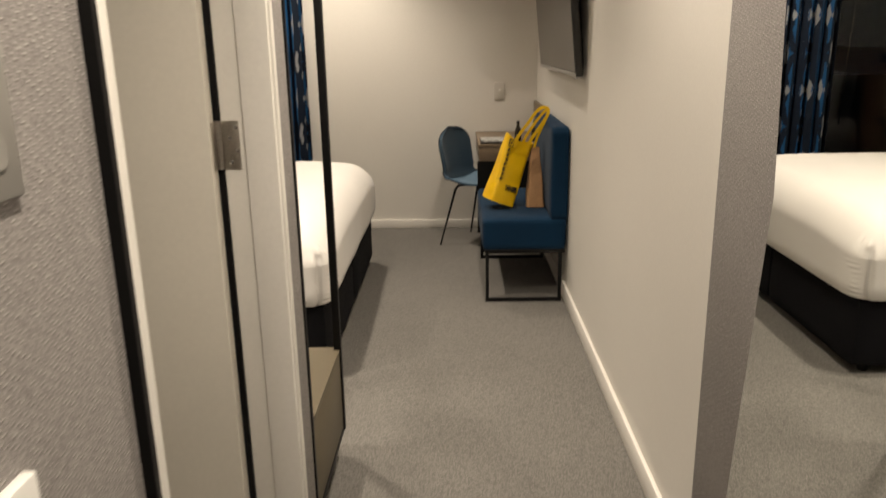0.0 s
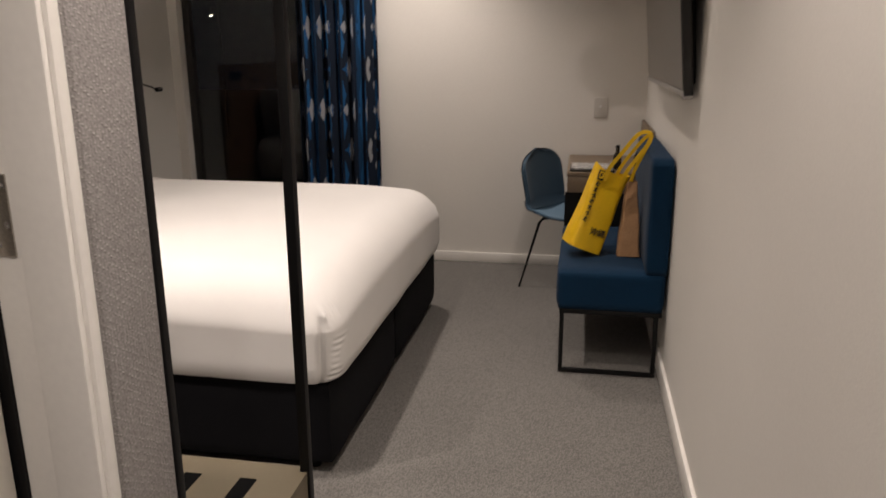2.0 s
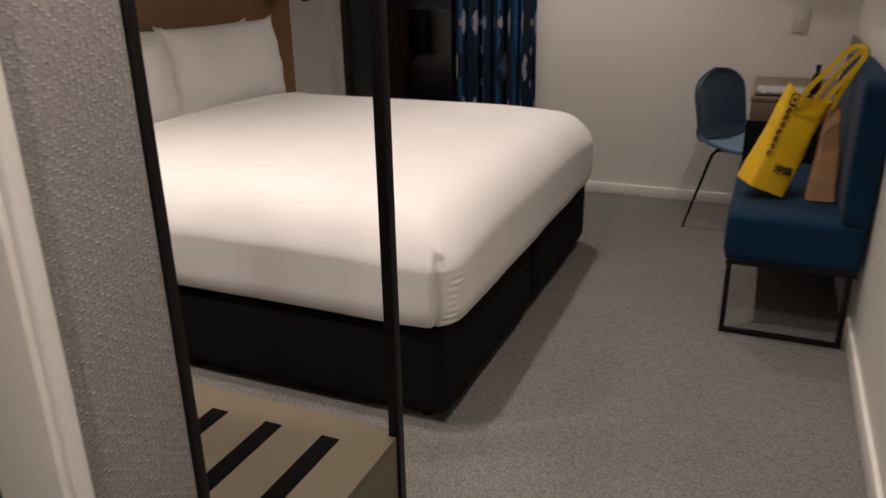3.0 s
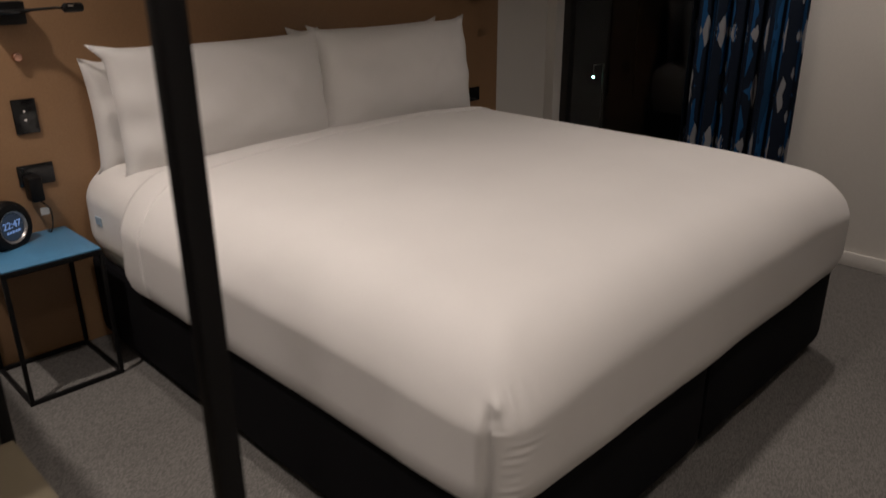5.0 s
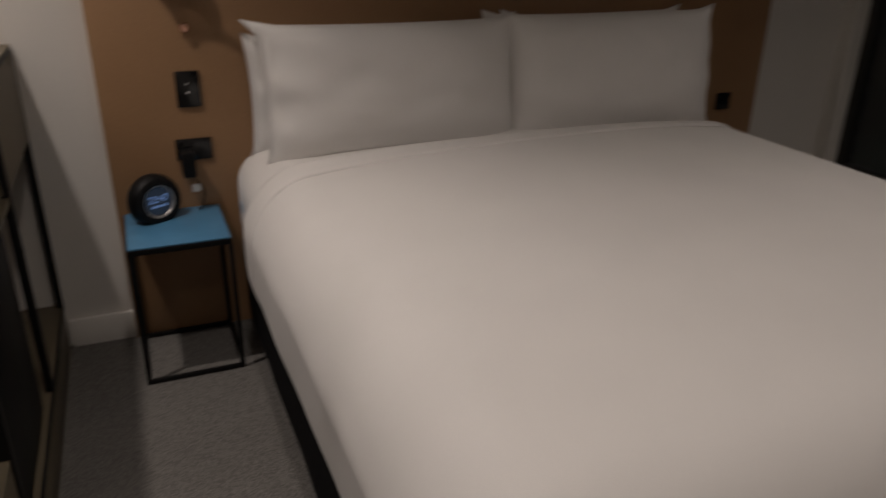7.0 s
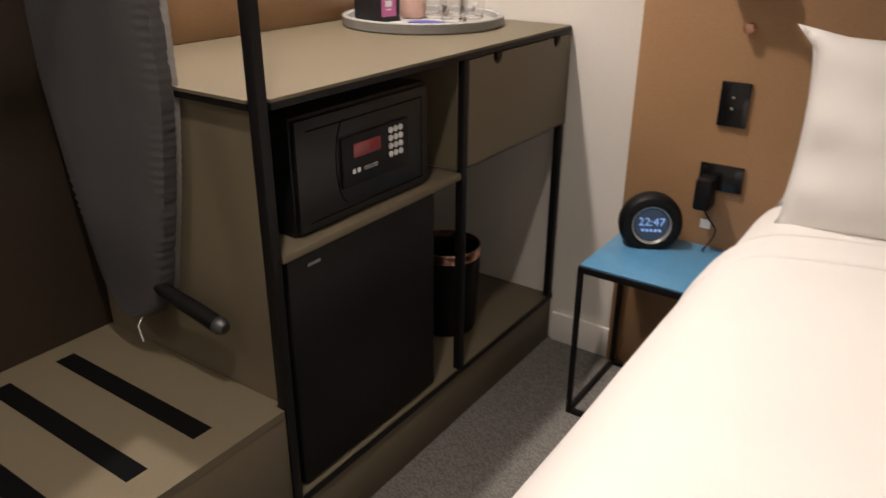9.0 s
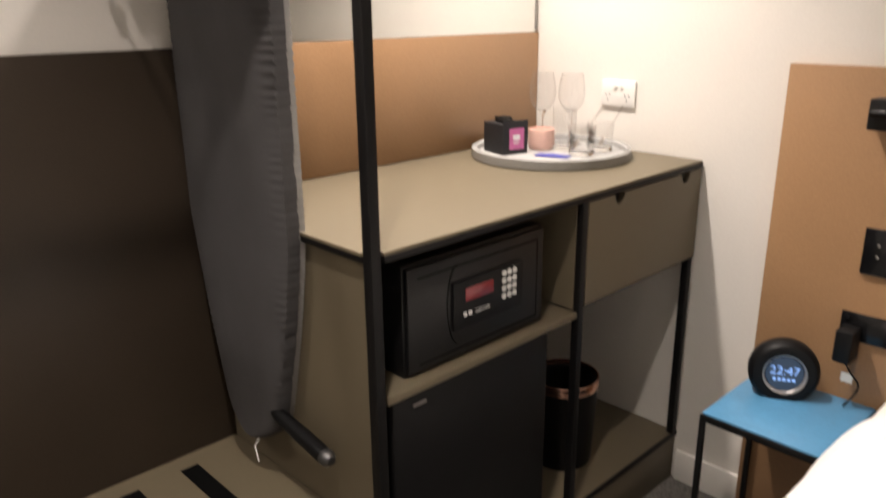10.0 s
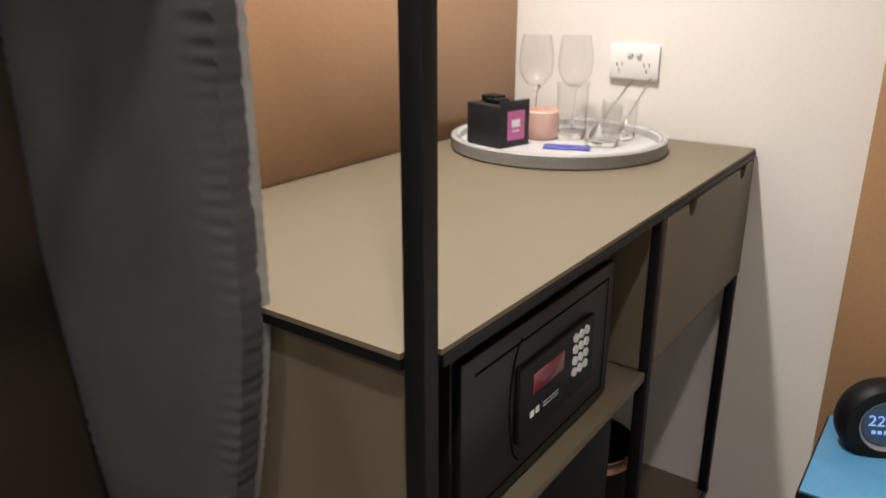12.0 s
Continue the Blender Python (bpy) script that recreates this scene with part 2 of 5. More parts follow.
COPPER_METAL = material("spun_copper", (0.62, 0.20, 0.075), 0.33, metal=0.9, grain=0.06, grain_scale=60, stain=0.15, stain_scale=9, bump=0.05)
ROSE = material("rose_gold", (0.85, 0.50, 0.38), 0.25, metal=1.0, bump=0)
STEEL = material("brushed_steel", (0.62, 0.58, 0.53), 0.32, metal=1.0, grain=0.12, grain_scale=300, stain=0.1, bump=0.1)
CHROME = material("chrome", (0.8, 0.8, 0.8), 0.08, metal=1.0, bump=0)
SCREEN = material("screen_glass", (0.012, 0.012, 0.012), 0.10, grain=0, stain=0.05, bump=0, spec=0.6)
TV_FRAME = material("tv_bezel", (0.02, 0.019, 0.018), 0.35, bump=0)
SILVER = material("silver_plastic", (0.42, 0.40, 0.38), 0.35, metal=0.6, bump=0)
SILVER_DARK = material("dark_metal_cap", (0.10, 0.10, 0.10), 0.35, metal=0.7, bump=0)
WHITE_PLASTIC = material("white_plastic", (0.78, 0.77, 0.74), 0.3, grain=0.01, stain=0.02, bump=0)
GREY_PLASTIC = material("grey_plastic", (0.30, 0.29, 0.27), 0.35, grain=0.02, stain=0.04, bump=0)
SWITCH_CREAM = material("cream_plastic", (0.60, 0.57, 0.52), 0.35, grain=0.01, stain=0.03, bump=0)
PIPING = material("navy_piping", (0.010, 0.016, 0.028), 0.7, bump=0.1)
BLUE_TOP = material("blue_lacquer_top", (0.085, 0.25, 0.43), 0.32, grain=0.04, stain=0.08, stain_scale=12, bump=0.05)
BOARD_CLOTH = material("charcoal_board_cover", (0.060, 0.058, 0.060), 0.8, grain=0.12, grain_scale=500, stain=0.1, stain_scale=8, bump=0.3, bump_scale=40)
TRAY_GREY = material("grey_tray_rim", (0.31, 0.305, 0.29), 0.6, grain=0.12, grain_scale=400, bump=0.15)
TRAY_PALE = material("pale_terrazzo_tray", (0.43, 0.425, 0.415), 0.45, grain=0.1, grain_scale=120, bump=0)
PINK_CERAMIC = material("pink_ceramic", (0.76, 0.49, 0.41), 0.35, grain=0.04, stain=0.05, bump=0.05)
PINK_CARD = material("pink_card", (0.56, 0.14, 0.34), 0.5, bump=0)
LABEL_BLUE = material("pale_blue_label", (0.36, 0.46, 0.56), 0.7, bump=0)
BLUE_FOIL = material("blue_foil", (0.05, 0.06, 0.32), 0.3, bump=0.2)
CLEAR_CLIP = material("clear_clip_plastic", (0.40, 0.37, 0.36), 0.12, metal=0.7, bump=0)
WHITE_INK = material("white_ink", (0.8, 0.8, 0.8), 0.5, bump=0)
RED_DISPLAY = material("red_display_lens", (0.20, 0.030, 0.036), 0.2, bump=0)
KEY_WHITE = material("key_buttons", (0.62, 0.62, 0.60), 0.4, bump=0)
BROWN_BOARD = material("brown_desk_board", (0.20, 0.145, 0.095), 0.45, grain=0.1, grain_scale=120, stain=0.08, bump=0.08)
BOTTLE = material("dark_bottle_glass", (0.02, 0.014, 0.008), 0.12, bump=0)
PAPER = material("magazine_paper", (0.5, 0.49, 0.47), 0.5, grain=0.3, grain_scale=60, stain=0.3, stain_scale=30, bump=0)
PURPLE_DARK = material("dark_card", (0.008, 0.008, 0.010), 0.6, grain=0.1, bump=0.05)
PANE = clear_glass("window_glass", (0.9, 0.95, 0.95), 1.5)
GLASSWARE = thin_glass("drinking_glass")
SOLID_GLASS = clear_glass("solid_glass", (1, 1, 1), 1.5)
CURTAIN = curtain_print("printed_curtain")
ALU = material("dark_window_frame", (0.03, 0.028, 0.026), 0.4, metal=0.3, bump=0)
DISPLAY_BLUE = glowing("clock_digits", (0.30, 0.50, 1.0), 0.55)
DISPLAY_BACK = glowing("clock_display", (0.12, 0.22, 0.40), 0.09)
FAR_GREEN = glowing("far_green_lamp", (0.45, 1.0, 0.75), 60)
FAR_WHITE = glowing("far_white_lamp", (1.0, 0.85, 0.65), 40)
MIRROR = bpy.data.materials.new("mirror_silver")
MIRROR.use_nodes = True
_p = MIRROR.node_tree.nodes["Principled BSDF"]
_p.inputs["Base Color"].default_value, _p.inputs["Metallic"].default_value, _p.inputs["Roughness"].default_value = (0.86, 0.87, 0.85, 1), 1, 0.012


# ---------------------------------------------------------------- mesh helpers
def box(bm, x0, x1, y0, y1, z0, z1, bevel=0.0, segments=2, m=None):
    vs = bmesh.ops.create_cube(bm, size=1)["verts"]
    bmesh.ops.transform(bm, matrix=Matrix.LocRotScale(((x0 + x1) / 2, (y0 + y1) / 2, (z0 + z1) / 2), None, (abs(x1 - x0), abs(y1 - y0), abs(z1 - z0))), verts=vs)
    if bevel:
        edges = list({e for v in vs for e in v.link_edges})
        out = bmesh.ops.bevel(bm, geom=edges, offset=bevel, segments=segments, affect="EDGES", profile=0.5)
        vs = list({v for f in out["faces"] for v in f.verts} | {v for v in vs if v.is_valid})
    if m is not None:
        bmesh.ops.transform(bm, matrix=m, verts=vs)
    return bm


def boxes(*rows, bevel=0.0, m=None):
    bm = bmesh.new()
    for row in rows:
        box(bm, *row, bevel=bevel, m=m)
    return bm


def lathe(profile, centre=(0, 0, 0), seg=32, m=None):
    """A turned body from (radius, height) pairs."""
    bm = bmesh.new()
    rings = []
    for r, h in profile:
        if r < 1e-6:
            rings.append([bm.verts.new((0, 0, h))])
        else:
            rings.append([bm.verts.new((r * math.cos(2 * math.pi * i / seg), r * math.sin(2 * math.pi * i / seg), h)) for i in range(seg)])
    for a, b in zip(rings, rings[1:]):
        for i in range(seg):
            j = (i + 1) % seg
            if len(a) == 1 and len(b) > 1:
                bm.faces.new((a[0], b[j], b[i]))
            elif len(b) == 1 and len(a) > 1:
                bm.faces.new((a[i], a[j], b[0]))
            elif len(a) > 1:
                bm.faces.new((a[i], a[j], b[j], b[i]))
    bmesh.ops.recalc_face_normals(bm, faces=bm.faces)
    if m is not None:
        bmesh.ops.transform(bm, matrix=m, verts=bm.verts)
    bmesh.ops.translate(bm, vec=centre, verts=bm.verts)
    return bm


def sweep(points, radius, seg=10, bm=None, squash=1.0):
    """A rod along a line of points; radius may be one number or one a point."""
    bm = bm or bmesh.new()
    pts = [Vector(p) for p in points]
    radii = radius if isinstance(radius, (list, tuple)) else [radius] * len(pts)
    rings, side = [], None
    for i, p in enumerate(pts):
        d = (pts[min(i + 1, len(pts) - 1)] - pts[max(i - 1, 0)]).normalized()
        if side is None:
            side = d.orthogonal().normalized()
        side = (side - d * side.dot(d)).normalized()
        up = d.cross(side)
        rings.append([bm.verts.new(p + radii[i] * (math.cos(2 * math.pi * j / seg) * side + squash * math.sin(2 * math.pi * j / seg) * up)) for j in range(seg)])
    for a, b in zip(rings, rings[1:]):
        for j in range(seg):
            bm.faces.new((a[j], a[(j + 1) % seg], b[(j + 1) % seg], b[j]))
    bm.faces.new(rings[0][::-1])
    bm.faces.new(rings[-1])
    bmesh.ops.recalc_face_normals(bm, faces=bm.faces)
    return bm


def soft_box(x0, x1, y0, y1, z0, z1, r, n=14, puff=0.0, wobble=0.0, wobble_scale=4.0, flat_bottom=True, crowd=1.0, skirt=False):
    """A cushion: a finely cut box with wide rounded edges, a slight crown and soft unevenness."""
    bm = bmesh.new()
    bmesh.ops.create_cube(bm, size=2)
    bmesh.ops.subdivide_edges(bm, edges=bm.edges, cuts=n, use_grid_fill=True)
    c = Vector(((x0 + x1) / 2, (y0 + y1) / 2, (z0 + z1) / 2))
    h = Vector(((x1 - x0) / 2, (y1 - y0) / 2, (z1 - z0) / 2))
    for v in bm.verts:
        q = v.co.copy()
        s = Vector([math.copysign(1 - (1 - abs(a)) ** crowd, a) for a in q])
        p = Vector([s[i] * h[i] for i in range(3)])
        inner = Vector([max(-(h[i] - r), min(h[i] - r, p[i])) for i in range(3)])
        if skirt and p.z < 0:
            inner.z = p.z
        d = p - inner
        if d.length > (r if skirt and p.z < 0 else 1e-6):
            p = inner + d.normalized() * r
        if flat_bottom and q.z < -0.999:
            p.z = -h.z
        crown = ((1 - s.x * s.x) * (1 - s.y * s.y)) ** 2
        p.z += puff * crown * (1 if q.z > 0 else 0) * max(0, q.z)
        if wobble:
            w = noise.noise((p + c) * wobble_scale)
            p += d.normalized() * (w * wobble) if d.length > 1e-6 else Vector((0, 0, w * wobble))
        v.co = p + c
    return bm


def finish(name, bm, mat, smooth=35.0):
    me = bpy.data.meshes.new(name)
    for f in bm.faces:
        f.smooth = smooth > 0
    bm.normal_update()
    bm.to_mesh(me)
    bm.free()
    me.materials.append(mat)
    if smooth:
        me.set_sharp_from_angle(angle=radians(smooth))
    return new(name, me)


def base_of(ob):
    p = Vector((0, 0, 0))
    while ob:
        p += ob.location
        ob = ob.parent
    return p


def thing(name, at, label, category, group=""):
    """An Empty at a thing's base; its parts are built in room coordinates."""
    ob = new(name)
    ob.empty_display_size = 0.05
    ob.location = at
    return tagged(ob, label, category, group)


def part(name, bm, mat, parent, label="", smooth=35.0):
    bmesh.ops.translate(bm, vec=-base_of(parent), verts=bm.verts)
    ob = finish(name, bm, mat, smooth)
    ob.parent = parent
    if label:
        tagged(ob, label)
    return ob


def solid(name, bm, mat, label, category, at=(0, 0, 0), smooth=35.0, group=""):
    """A thing of one mesh."""
    bmesh.ops.translate(bm, vec=-Vector(at), verts=bm.verts)
    ob = finish(name, bm, mat, smooth)
    ob.location = at
    return tagged(ob, label, category, group)


def structure(name, bm, mat, label, category, smooth=35.0):
    return tagged(finish(name, bm, mat, smooth), label, category, kind="structure")


def lettering(text, size, mat, m, parent, name="lettering", depth=0.0006):
    curve = bpy.data.curves.new("text", "FONT")
    curve.body, curve.size, curve.extrude = text, size, depth
    curve.align_x, curve.align_y = "CENTER", "CENTER"
    ob = bpy.data.objects.new("text", curve)
    scene.collection.objects.link(ob)
    me = bpy.data.meshes.new_from_object(ob.evaluated_get(bpy.context.evaluated_depsgraph_get()))
    bpy.data.objects.remove(ob)
    bm = bmesh.new()
    bm.from_mesh(me)
    bpy.data.meshes.remove(me)
    bmesh.ops.transform(bm, matrix=m, verts=bm.verts)
    return part(name, bm, mat, parent, smooth=0)


# ---------------------------------------------------------------- the room's shell
XL, XR, YB, YE = -2.495, 0.597, 1.95, 5.785      # headboard wall, TV wall, wardrobe wall, window wall
XC, YF = -0.372, 1.960                          # entry side wall's cloth face, and its end
Y0 = -1.5                                       # entry end
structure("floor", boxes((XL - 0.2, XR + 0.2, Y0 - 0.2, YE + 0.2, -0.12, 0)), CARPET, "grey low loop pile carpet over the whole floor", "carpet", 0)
structure("ceiling", boxes((XL - 0.2, XR + 0.2, Y0 - 0.2, YE + 0.2, CEIL, CEIL + 0.1)), CEILING, "plain white painted ceiling", "ceiling", 0)
structure("wall_east", boxes((XR, XR + 0.15, Y0, YE, 0, CEIL)), PAINT, "white painted wall beside the bench and television", "wall", 0)
structure("wall_west", boxes((XL - 0.15, XL, YB, YE, 0, CEIL)), PAINT, "white painted wall behind the headboard", "wall", 0)
WX0, WX1, WZ0, WZ1 = -2.43, -1.10, 0.28, 2.36   # window opening
structure("wall_north", boxes((WX1, XR + 0.15, YE, YE + 0.16, 0, CEIL), (XL - 0.15, WX0, YE, YE + 0.16, 0, CEIL), (WX0, WX1, YE, YE + 0.16, 0, WZ0), (WX0, WX1, YE, YE + 0.16, WZ1, CEIL)), PAINT, "white painted window wall", "wall", 0)
structure("wall_wardrobe", boxes((XL - 0.15, XC - 0.03, YB - 0.12, YB, 0, CEIL)), PAINT, "white painted wall behind the open wardrobe", "wall", 0)
DY0, DY1, DZ = 1.062, 1.79, 2.06                # bathroom doorway
structure("wall_entry", boxes((XC - 0.12, XC - 0.02, Y0, DY0 - 0.030, 0, CEIL), (XC - 0.12, XC - 0.02, DY1 + 0.02, YB, 0, CEIL), (XC - 0.12, XC - 0.02, DY0 - 0.030, DY1 + 0.02, DZ + 0.05, CEIL)), PAINT, "partition wall between entry and bathroom", "wall", 0)
structure("wall_south", boxes((XC - 0.12, XR + 0.15, Y0 - 0.12, Y0, 0, CEIL)), PAINT, "plain entry end wall", "wall", 0)
structure("wall_bathroom", boxes((-1.6, -1.5, 0.2, YB - 0.12, 0, CEIL), (-1.6, XC - 0.12, 0.1, 0.2, 0, CEIL)), PAINT, "plain bathroom wall", "wall", 0)
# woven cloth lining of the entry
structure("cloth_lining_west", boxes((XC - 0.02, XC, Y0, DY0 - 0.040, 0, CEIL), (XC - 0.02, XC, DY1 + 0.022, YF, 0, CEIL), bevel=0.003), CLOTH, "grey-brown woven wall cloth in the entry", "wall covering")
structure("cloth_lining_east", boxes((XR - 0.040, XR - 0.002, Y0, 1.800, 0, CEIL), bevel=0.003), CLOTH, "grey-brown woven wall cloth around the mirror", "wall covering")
structure("trim_cloth_end", boxes((XC - 0.026, XC + 0.004, YF, YF + 0.016, 0.0, CEIL), bevel=0.002), BLACK, "black metal corner trim on the cloth lining", "trim")
# solid black strip gives the shadow gap its dark by colour
structure("gap_strip_doorway", boxes((XC - 0.019, XC + 0.013, DY0 - 0.0395, DY0 - 0.0275, 0, CEIL)), BLACK, "black strip standing in for a shadow gap beside the bathroom door frame", "trim", 0)
# skirting boards
structure("baseboard_east", boxes((XR - 0.016, XR - 0.001, 1.802, YE, 0, 0.085), bevel=0.004), TRIM, "white painted skirting board", "baseboard")
structure("baseboard_north", boxes((WX1 + 0.0, XR - 0.018, YE - 0.016, YE - 0.001, 0, 0.066), (XL, WX1, YE - 0.016, YE - 0.001, 0, 0.066), bevel=0.004), TRIM, "white painted skirting board", "baseboard")
structure("baseboard_west", boxes((XL + 0.001, XL + 0.016, YB + 0.6, 2.75, 0, 0.10), (XL + 0.001, XL + 0.016, 5.34, YE - 0.018, 0, 0.10), bevel=0.004), TRIM, "white painted skirting board", "baseboard")

# black strip added to paint the dark of the open hinge gap
structure("hinge_gap_shade", boxes((-0.530, -0.4792, DY1 - 0.004, DY1 + 0.012, 0, DZ)), BLACK, "black strip painting the shade in the gap at the bathroom door hinge side", "trim", 0)
# bathroom door frame, its open door and hinges
frame_bm = boxes((-0.479, -0.358, DY1, DY1 + 0.02, 0, DZ + 0.05), (-0.50, -0.360, DY0 - 0.027, DY0, 0, DZ + 0.05), (-0.50, -0.358, DY0, DY1, DZ, DZ + 0.05), (-0.430, -0.364, DY1 - 0.010, DY1 + 0.002, 0, DZ), bevel=0.003)
structure("door_frame_1", frame_bm, TRIM, "cream painted bathroom door frame", "door frame")
bath_door = thing("door_1", (-0.46, DY1 - 0.03, 0.0), "cream painted bathroom door standing open inwards", "door")
bath_door["kind"] = "structure"
part("door_leaf", boxes((-1.16, -0.490, DY1 - 0.048, DY1 - 0.010, 0.012, DZ - 0.004), bevel=0.002), DOOR_PAINT, bath_door)
for hz in (0.26, 1.172, 1.86):
    hinge = part("hinge", boxes((-0.4785, -0.4415, DY1 - 0.0035, DY1 - 0.0005, hz - 0.05, hz + 0.05), bevel=0.001), STEEL, bath_door, "brushed steel butt hinge")
    part("hinge_leaf", boxes((-0.4895, -0.4865, DY1 - 0.034, DY1 - 0.012, hz - 0.05, hz + 0.05), bevel=0.001), STEEL, hinge)
    part("knuckle", lathe([(0, -0.05), (0.0065, -0.05), (0.0065, 0.05), (0, 0.05)], (-0.4830, DY1 - 0.008, hz), 14), STEEL, hinge)
    for sx, sz in ((-0.448, 0.036), (-0.462, 0.014), (-0.448, -0.012), (-0.462, -0.036)):
        part("screw", lathe([(0, 0.0012), (0.003, 0.0008), (0.0042, 0)], (sx, DY1 - 0.0035, hz + sz), 10, Matrix.Rotation(radians(90), 4, "X")), CHROME, hinge)

# entry wall plates
plate = thing("thermostat", (XC, 0.84, 1.24), "pale grey wall control plate with a round button", "wall control")
part("plate", boxes((XC, XC + 0.007, 0.76, 0.866, 1.252, 1.43), bevel=0.002), GREY_PLASTIC, plate)
part("button", lathe([(0, 0.002), (0.014, 0.002), (0.015, 0)], (XC + 0.007, 0.832, 1.292), 20, Matrix.Rotation(radians(90), 4, "Y")), GREY_PLASTIC, plate)
holder = thing("card_switch", (XC, 0.80, 0.86), "white key card switch on the woven wall cloth", "switch")
part("plate", boxes((XC, XC + 0.014, 0.70, 0.800, 0.90, 1.022), bevel=0.003), WHITE_PLASTIC, holder)

# many-sided mirror on the cloth
mirror_outline = ((1.525, 2.05), (1.527, 1.50), (1.492, 1.11), (1.58, 0.40), (1.30, 0.12), (0.82, 0.30), (0.74, 1.2), (0.86, 2.05), (1.2, 2.2))
wall_mirror = thing("wall_mirror", (XR - 0.04, 1.15, 0.12), "tall many-sided frameless mirror on woven wall cloth", "mirror")


def slab(outline, x0, x1):
    bm = bmesh.new()
    a = [bm.verts.new((x0, y, z)) for y, z in outline]
    b = [bm.verts.new((x1, y, z)) for y, z in outline]
    bm.faces.new(a)
    bm.faces.new(b[::-1])
    for i in range(len(a)):
        j = (i + 1) % len(a)
        bm.faces.new((a[i], b[i], b[j], a[j]))
    bmesh.ops.recalc_face_normals(bm, faces=bm.faces)
    return bm


part("backing", slab(mirror_outline, XR - 0.046, XR - 0.0405), BLACK, wall_mirror, smooth=0)
part("mirror_glass", slab([(1.15 + (y - 1.15) * 0.996, 1.2 + (z - 1.2) * 0.997) for y, z in mirror_outline], XR - 0.050, XR - 0.0462), MIRROR, wall_mirror, smooth=0)

# ---------------------------------------------------------------- window and curtain
win = thing("window_1", (-1.7, YE + 0.09, WZ0), "dark framed window, night outside", "window")
win["kind"] = "structure"
part("window_frame", boxes((WX0, WX0 + 0.045, YE + 0.07, YE + 0.13, WZ0, WZ1), (WX1 - 0.045, WX1, YE + 0.07, YE + 0.13, WZ0, WZ1), (WX0 + 0.045, WX1 - 0.045, YE + 0.07, YE + 0.13, WZ0, WZ0 + 0.05), (WX0 + 0.045, WX1 - 0.045, YE + 0.07, YE + 0.13, WZ1 - 0.05, WZ1), bevel=0.003), ALU, win)
pane = part("pane", boxes((WX0 + 0.045, WX1 - 0.045, YE + 0.095, YE + 0.101, WZ0 + 0.05, WZ1 - 0.05)), PANE, win, smooth=0)
pane.visible_shadow = False
part("window_sill", boxes((WX0 + 0.002, WX1 - 0.002, YE - 0.012, YE + 0.069, WZ0 + 0.001, WZ0 + 0.02), bevel=0.004), TRIM, win)

curt = bmesh.new()
CN, CZ = 150, 30
uvl = curt.loops.layers.uv.new("UVMap")
cx0, cx1 = -1.590, -1.064
grid = []
for i in range(CN + 1):
    s = i / CN
    col = []
    for j in range(CZ + 1):
        h = j / CZ
        ph = s * 2 * math.pi * 6.5
        amp = 0.036 * (0.8 + 0.2 * math.sin(3 * ph / 6.5 + 1)) * (1 + 0.25 * (1 - h) * math.sin(ph * 0.37))
        x = cx0 + (cx1 - cx0) * s + 0.012 * math.sin(ph * 2 + 0.7) + 0.02 * (1 - h) * noise.noise((s * 5, h * 2, 0.3))
        y = YE - 0.075 + amp * math.sin(ph + 0.5 * (1 - h) * noise.noise((s * 3, h * 2, 5.1)))
        col.append((curt.verts.new((x, y, 0.02 + h * 2.40)), s * 1.35, h * 2.4))
    grid.append(col)
for a, b in zip(grid, grid[1:]):
    for j in range(CZ):
        quad = (a[j], b[j], b[j + 1], a[j + 1])
        fc = curt.faces.new([q[0] for q in quad])
        for lo, q in zip(fc.loops, quad):
            lo[uvl].uv = q[1:]
curtain_ob = solid("curtain", curt, CURTAIN, "blue, navy and off-white printed curtain drawn open at the window", "curtain", (-1.33, YE - 0.075, 0.02), 180)
thick = curtain_ob.modifiers.new("thickness", "SOLIDIFY")
thick.thickness = 0.003
rail = thing("curtain_track", (-1.7, YE - 0.07, CEIL - 0.03), "white ceiling curtain track", "curtain track")
part("track", boxes((WX0 - 0.02, -0.95, YE - 0.09, YE - 0.06, CEIL - 0.028, CEIL - 0.001), bevel=0.002), TRIM, rail)

# distant lamps in the night
for i, (eye_way, dist, mat_far, size) in enumerate((((-0.5502, 0.8229, -0.142), 42, FAR_GREEN, 0.09), ((-0.5479, 0.8363, -0.0177), 60, FAR_WHITE, 0.07), ((-0.5210, 0.8534, -0.0172), 60, FAR_WHITE, 0.07), ((-0.4587, 0.8876, 0.0426), 60, FAR_WHITE, 0.07))):
    spot = Vector((0.086, 2.505, 1.374)) + Vector(eye_way) * dist
    lampf = thing("street_lamp", spot, "distant lit street lamp in the night", "street lamp", "distant lamps")
    part("lamp_head", lathe([(0, -size), (size * 0.7, -size * 0.5), (size, 0.0), (size * 0.6, size * 0.4), (0, size * 0.5)], spot, 12), mat_far, lampf)
    part("pole", sweep([spot + Vector((0, 0, size * 0.5)), spot + Vector((0, 0, 0.6)), spot + Vector((0.4, 0.3, 0.7)), spot + Vector((0.5, 0.4, -9))], 0.05, 8), BLACK, lampf)
tagged(finish("ground", boxes((-120, 120, YE + 0.4, 200, -9.2, -9.0)), material("night_asphalt", (0.05, 0.05, 0.05), 0.9), 0), "dark asphalt ground outside at night", "ground", kind="structure")

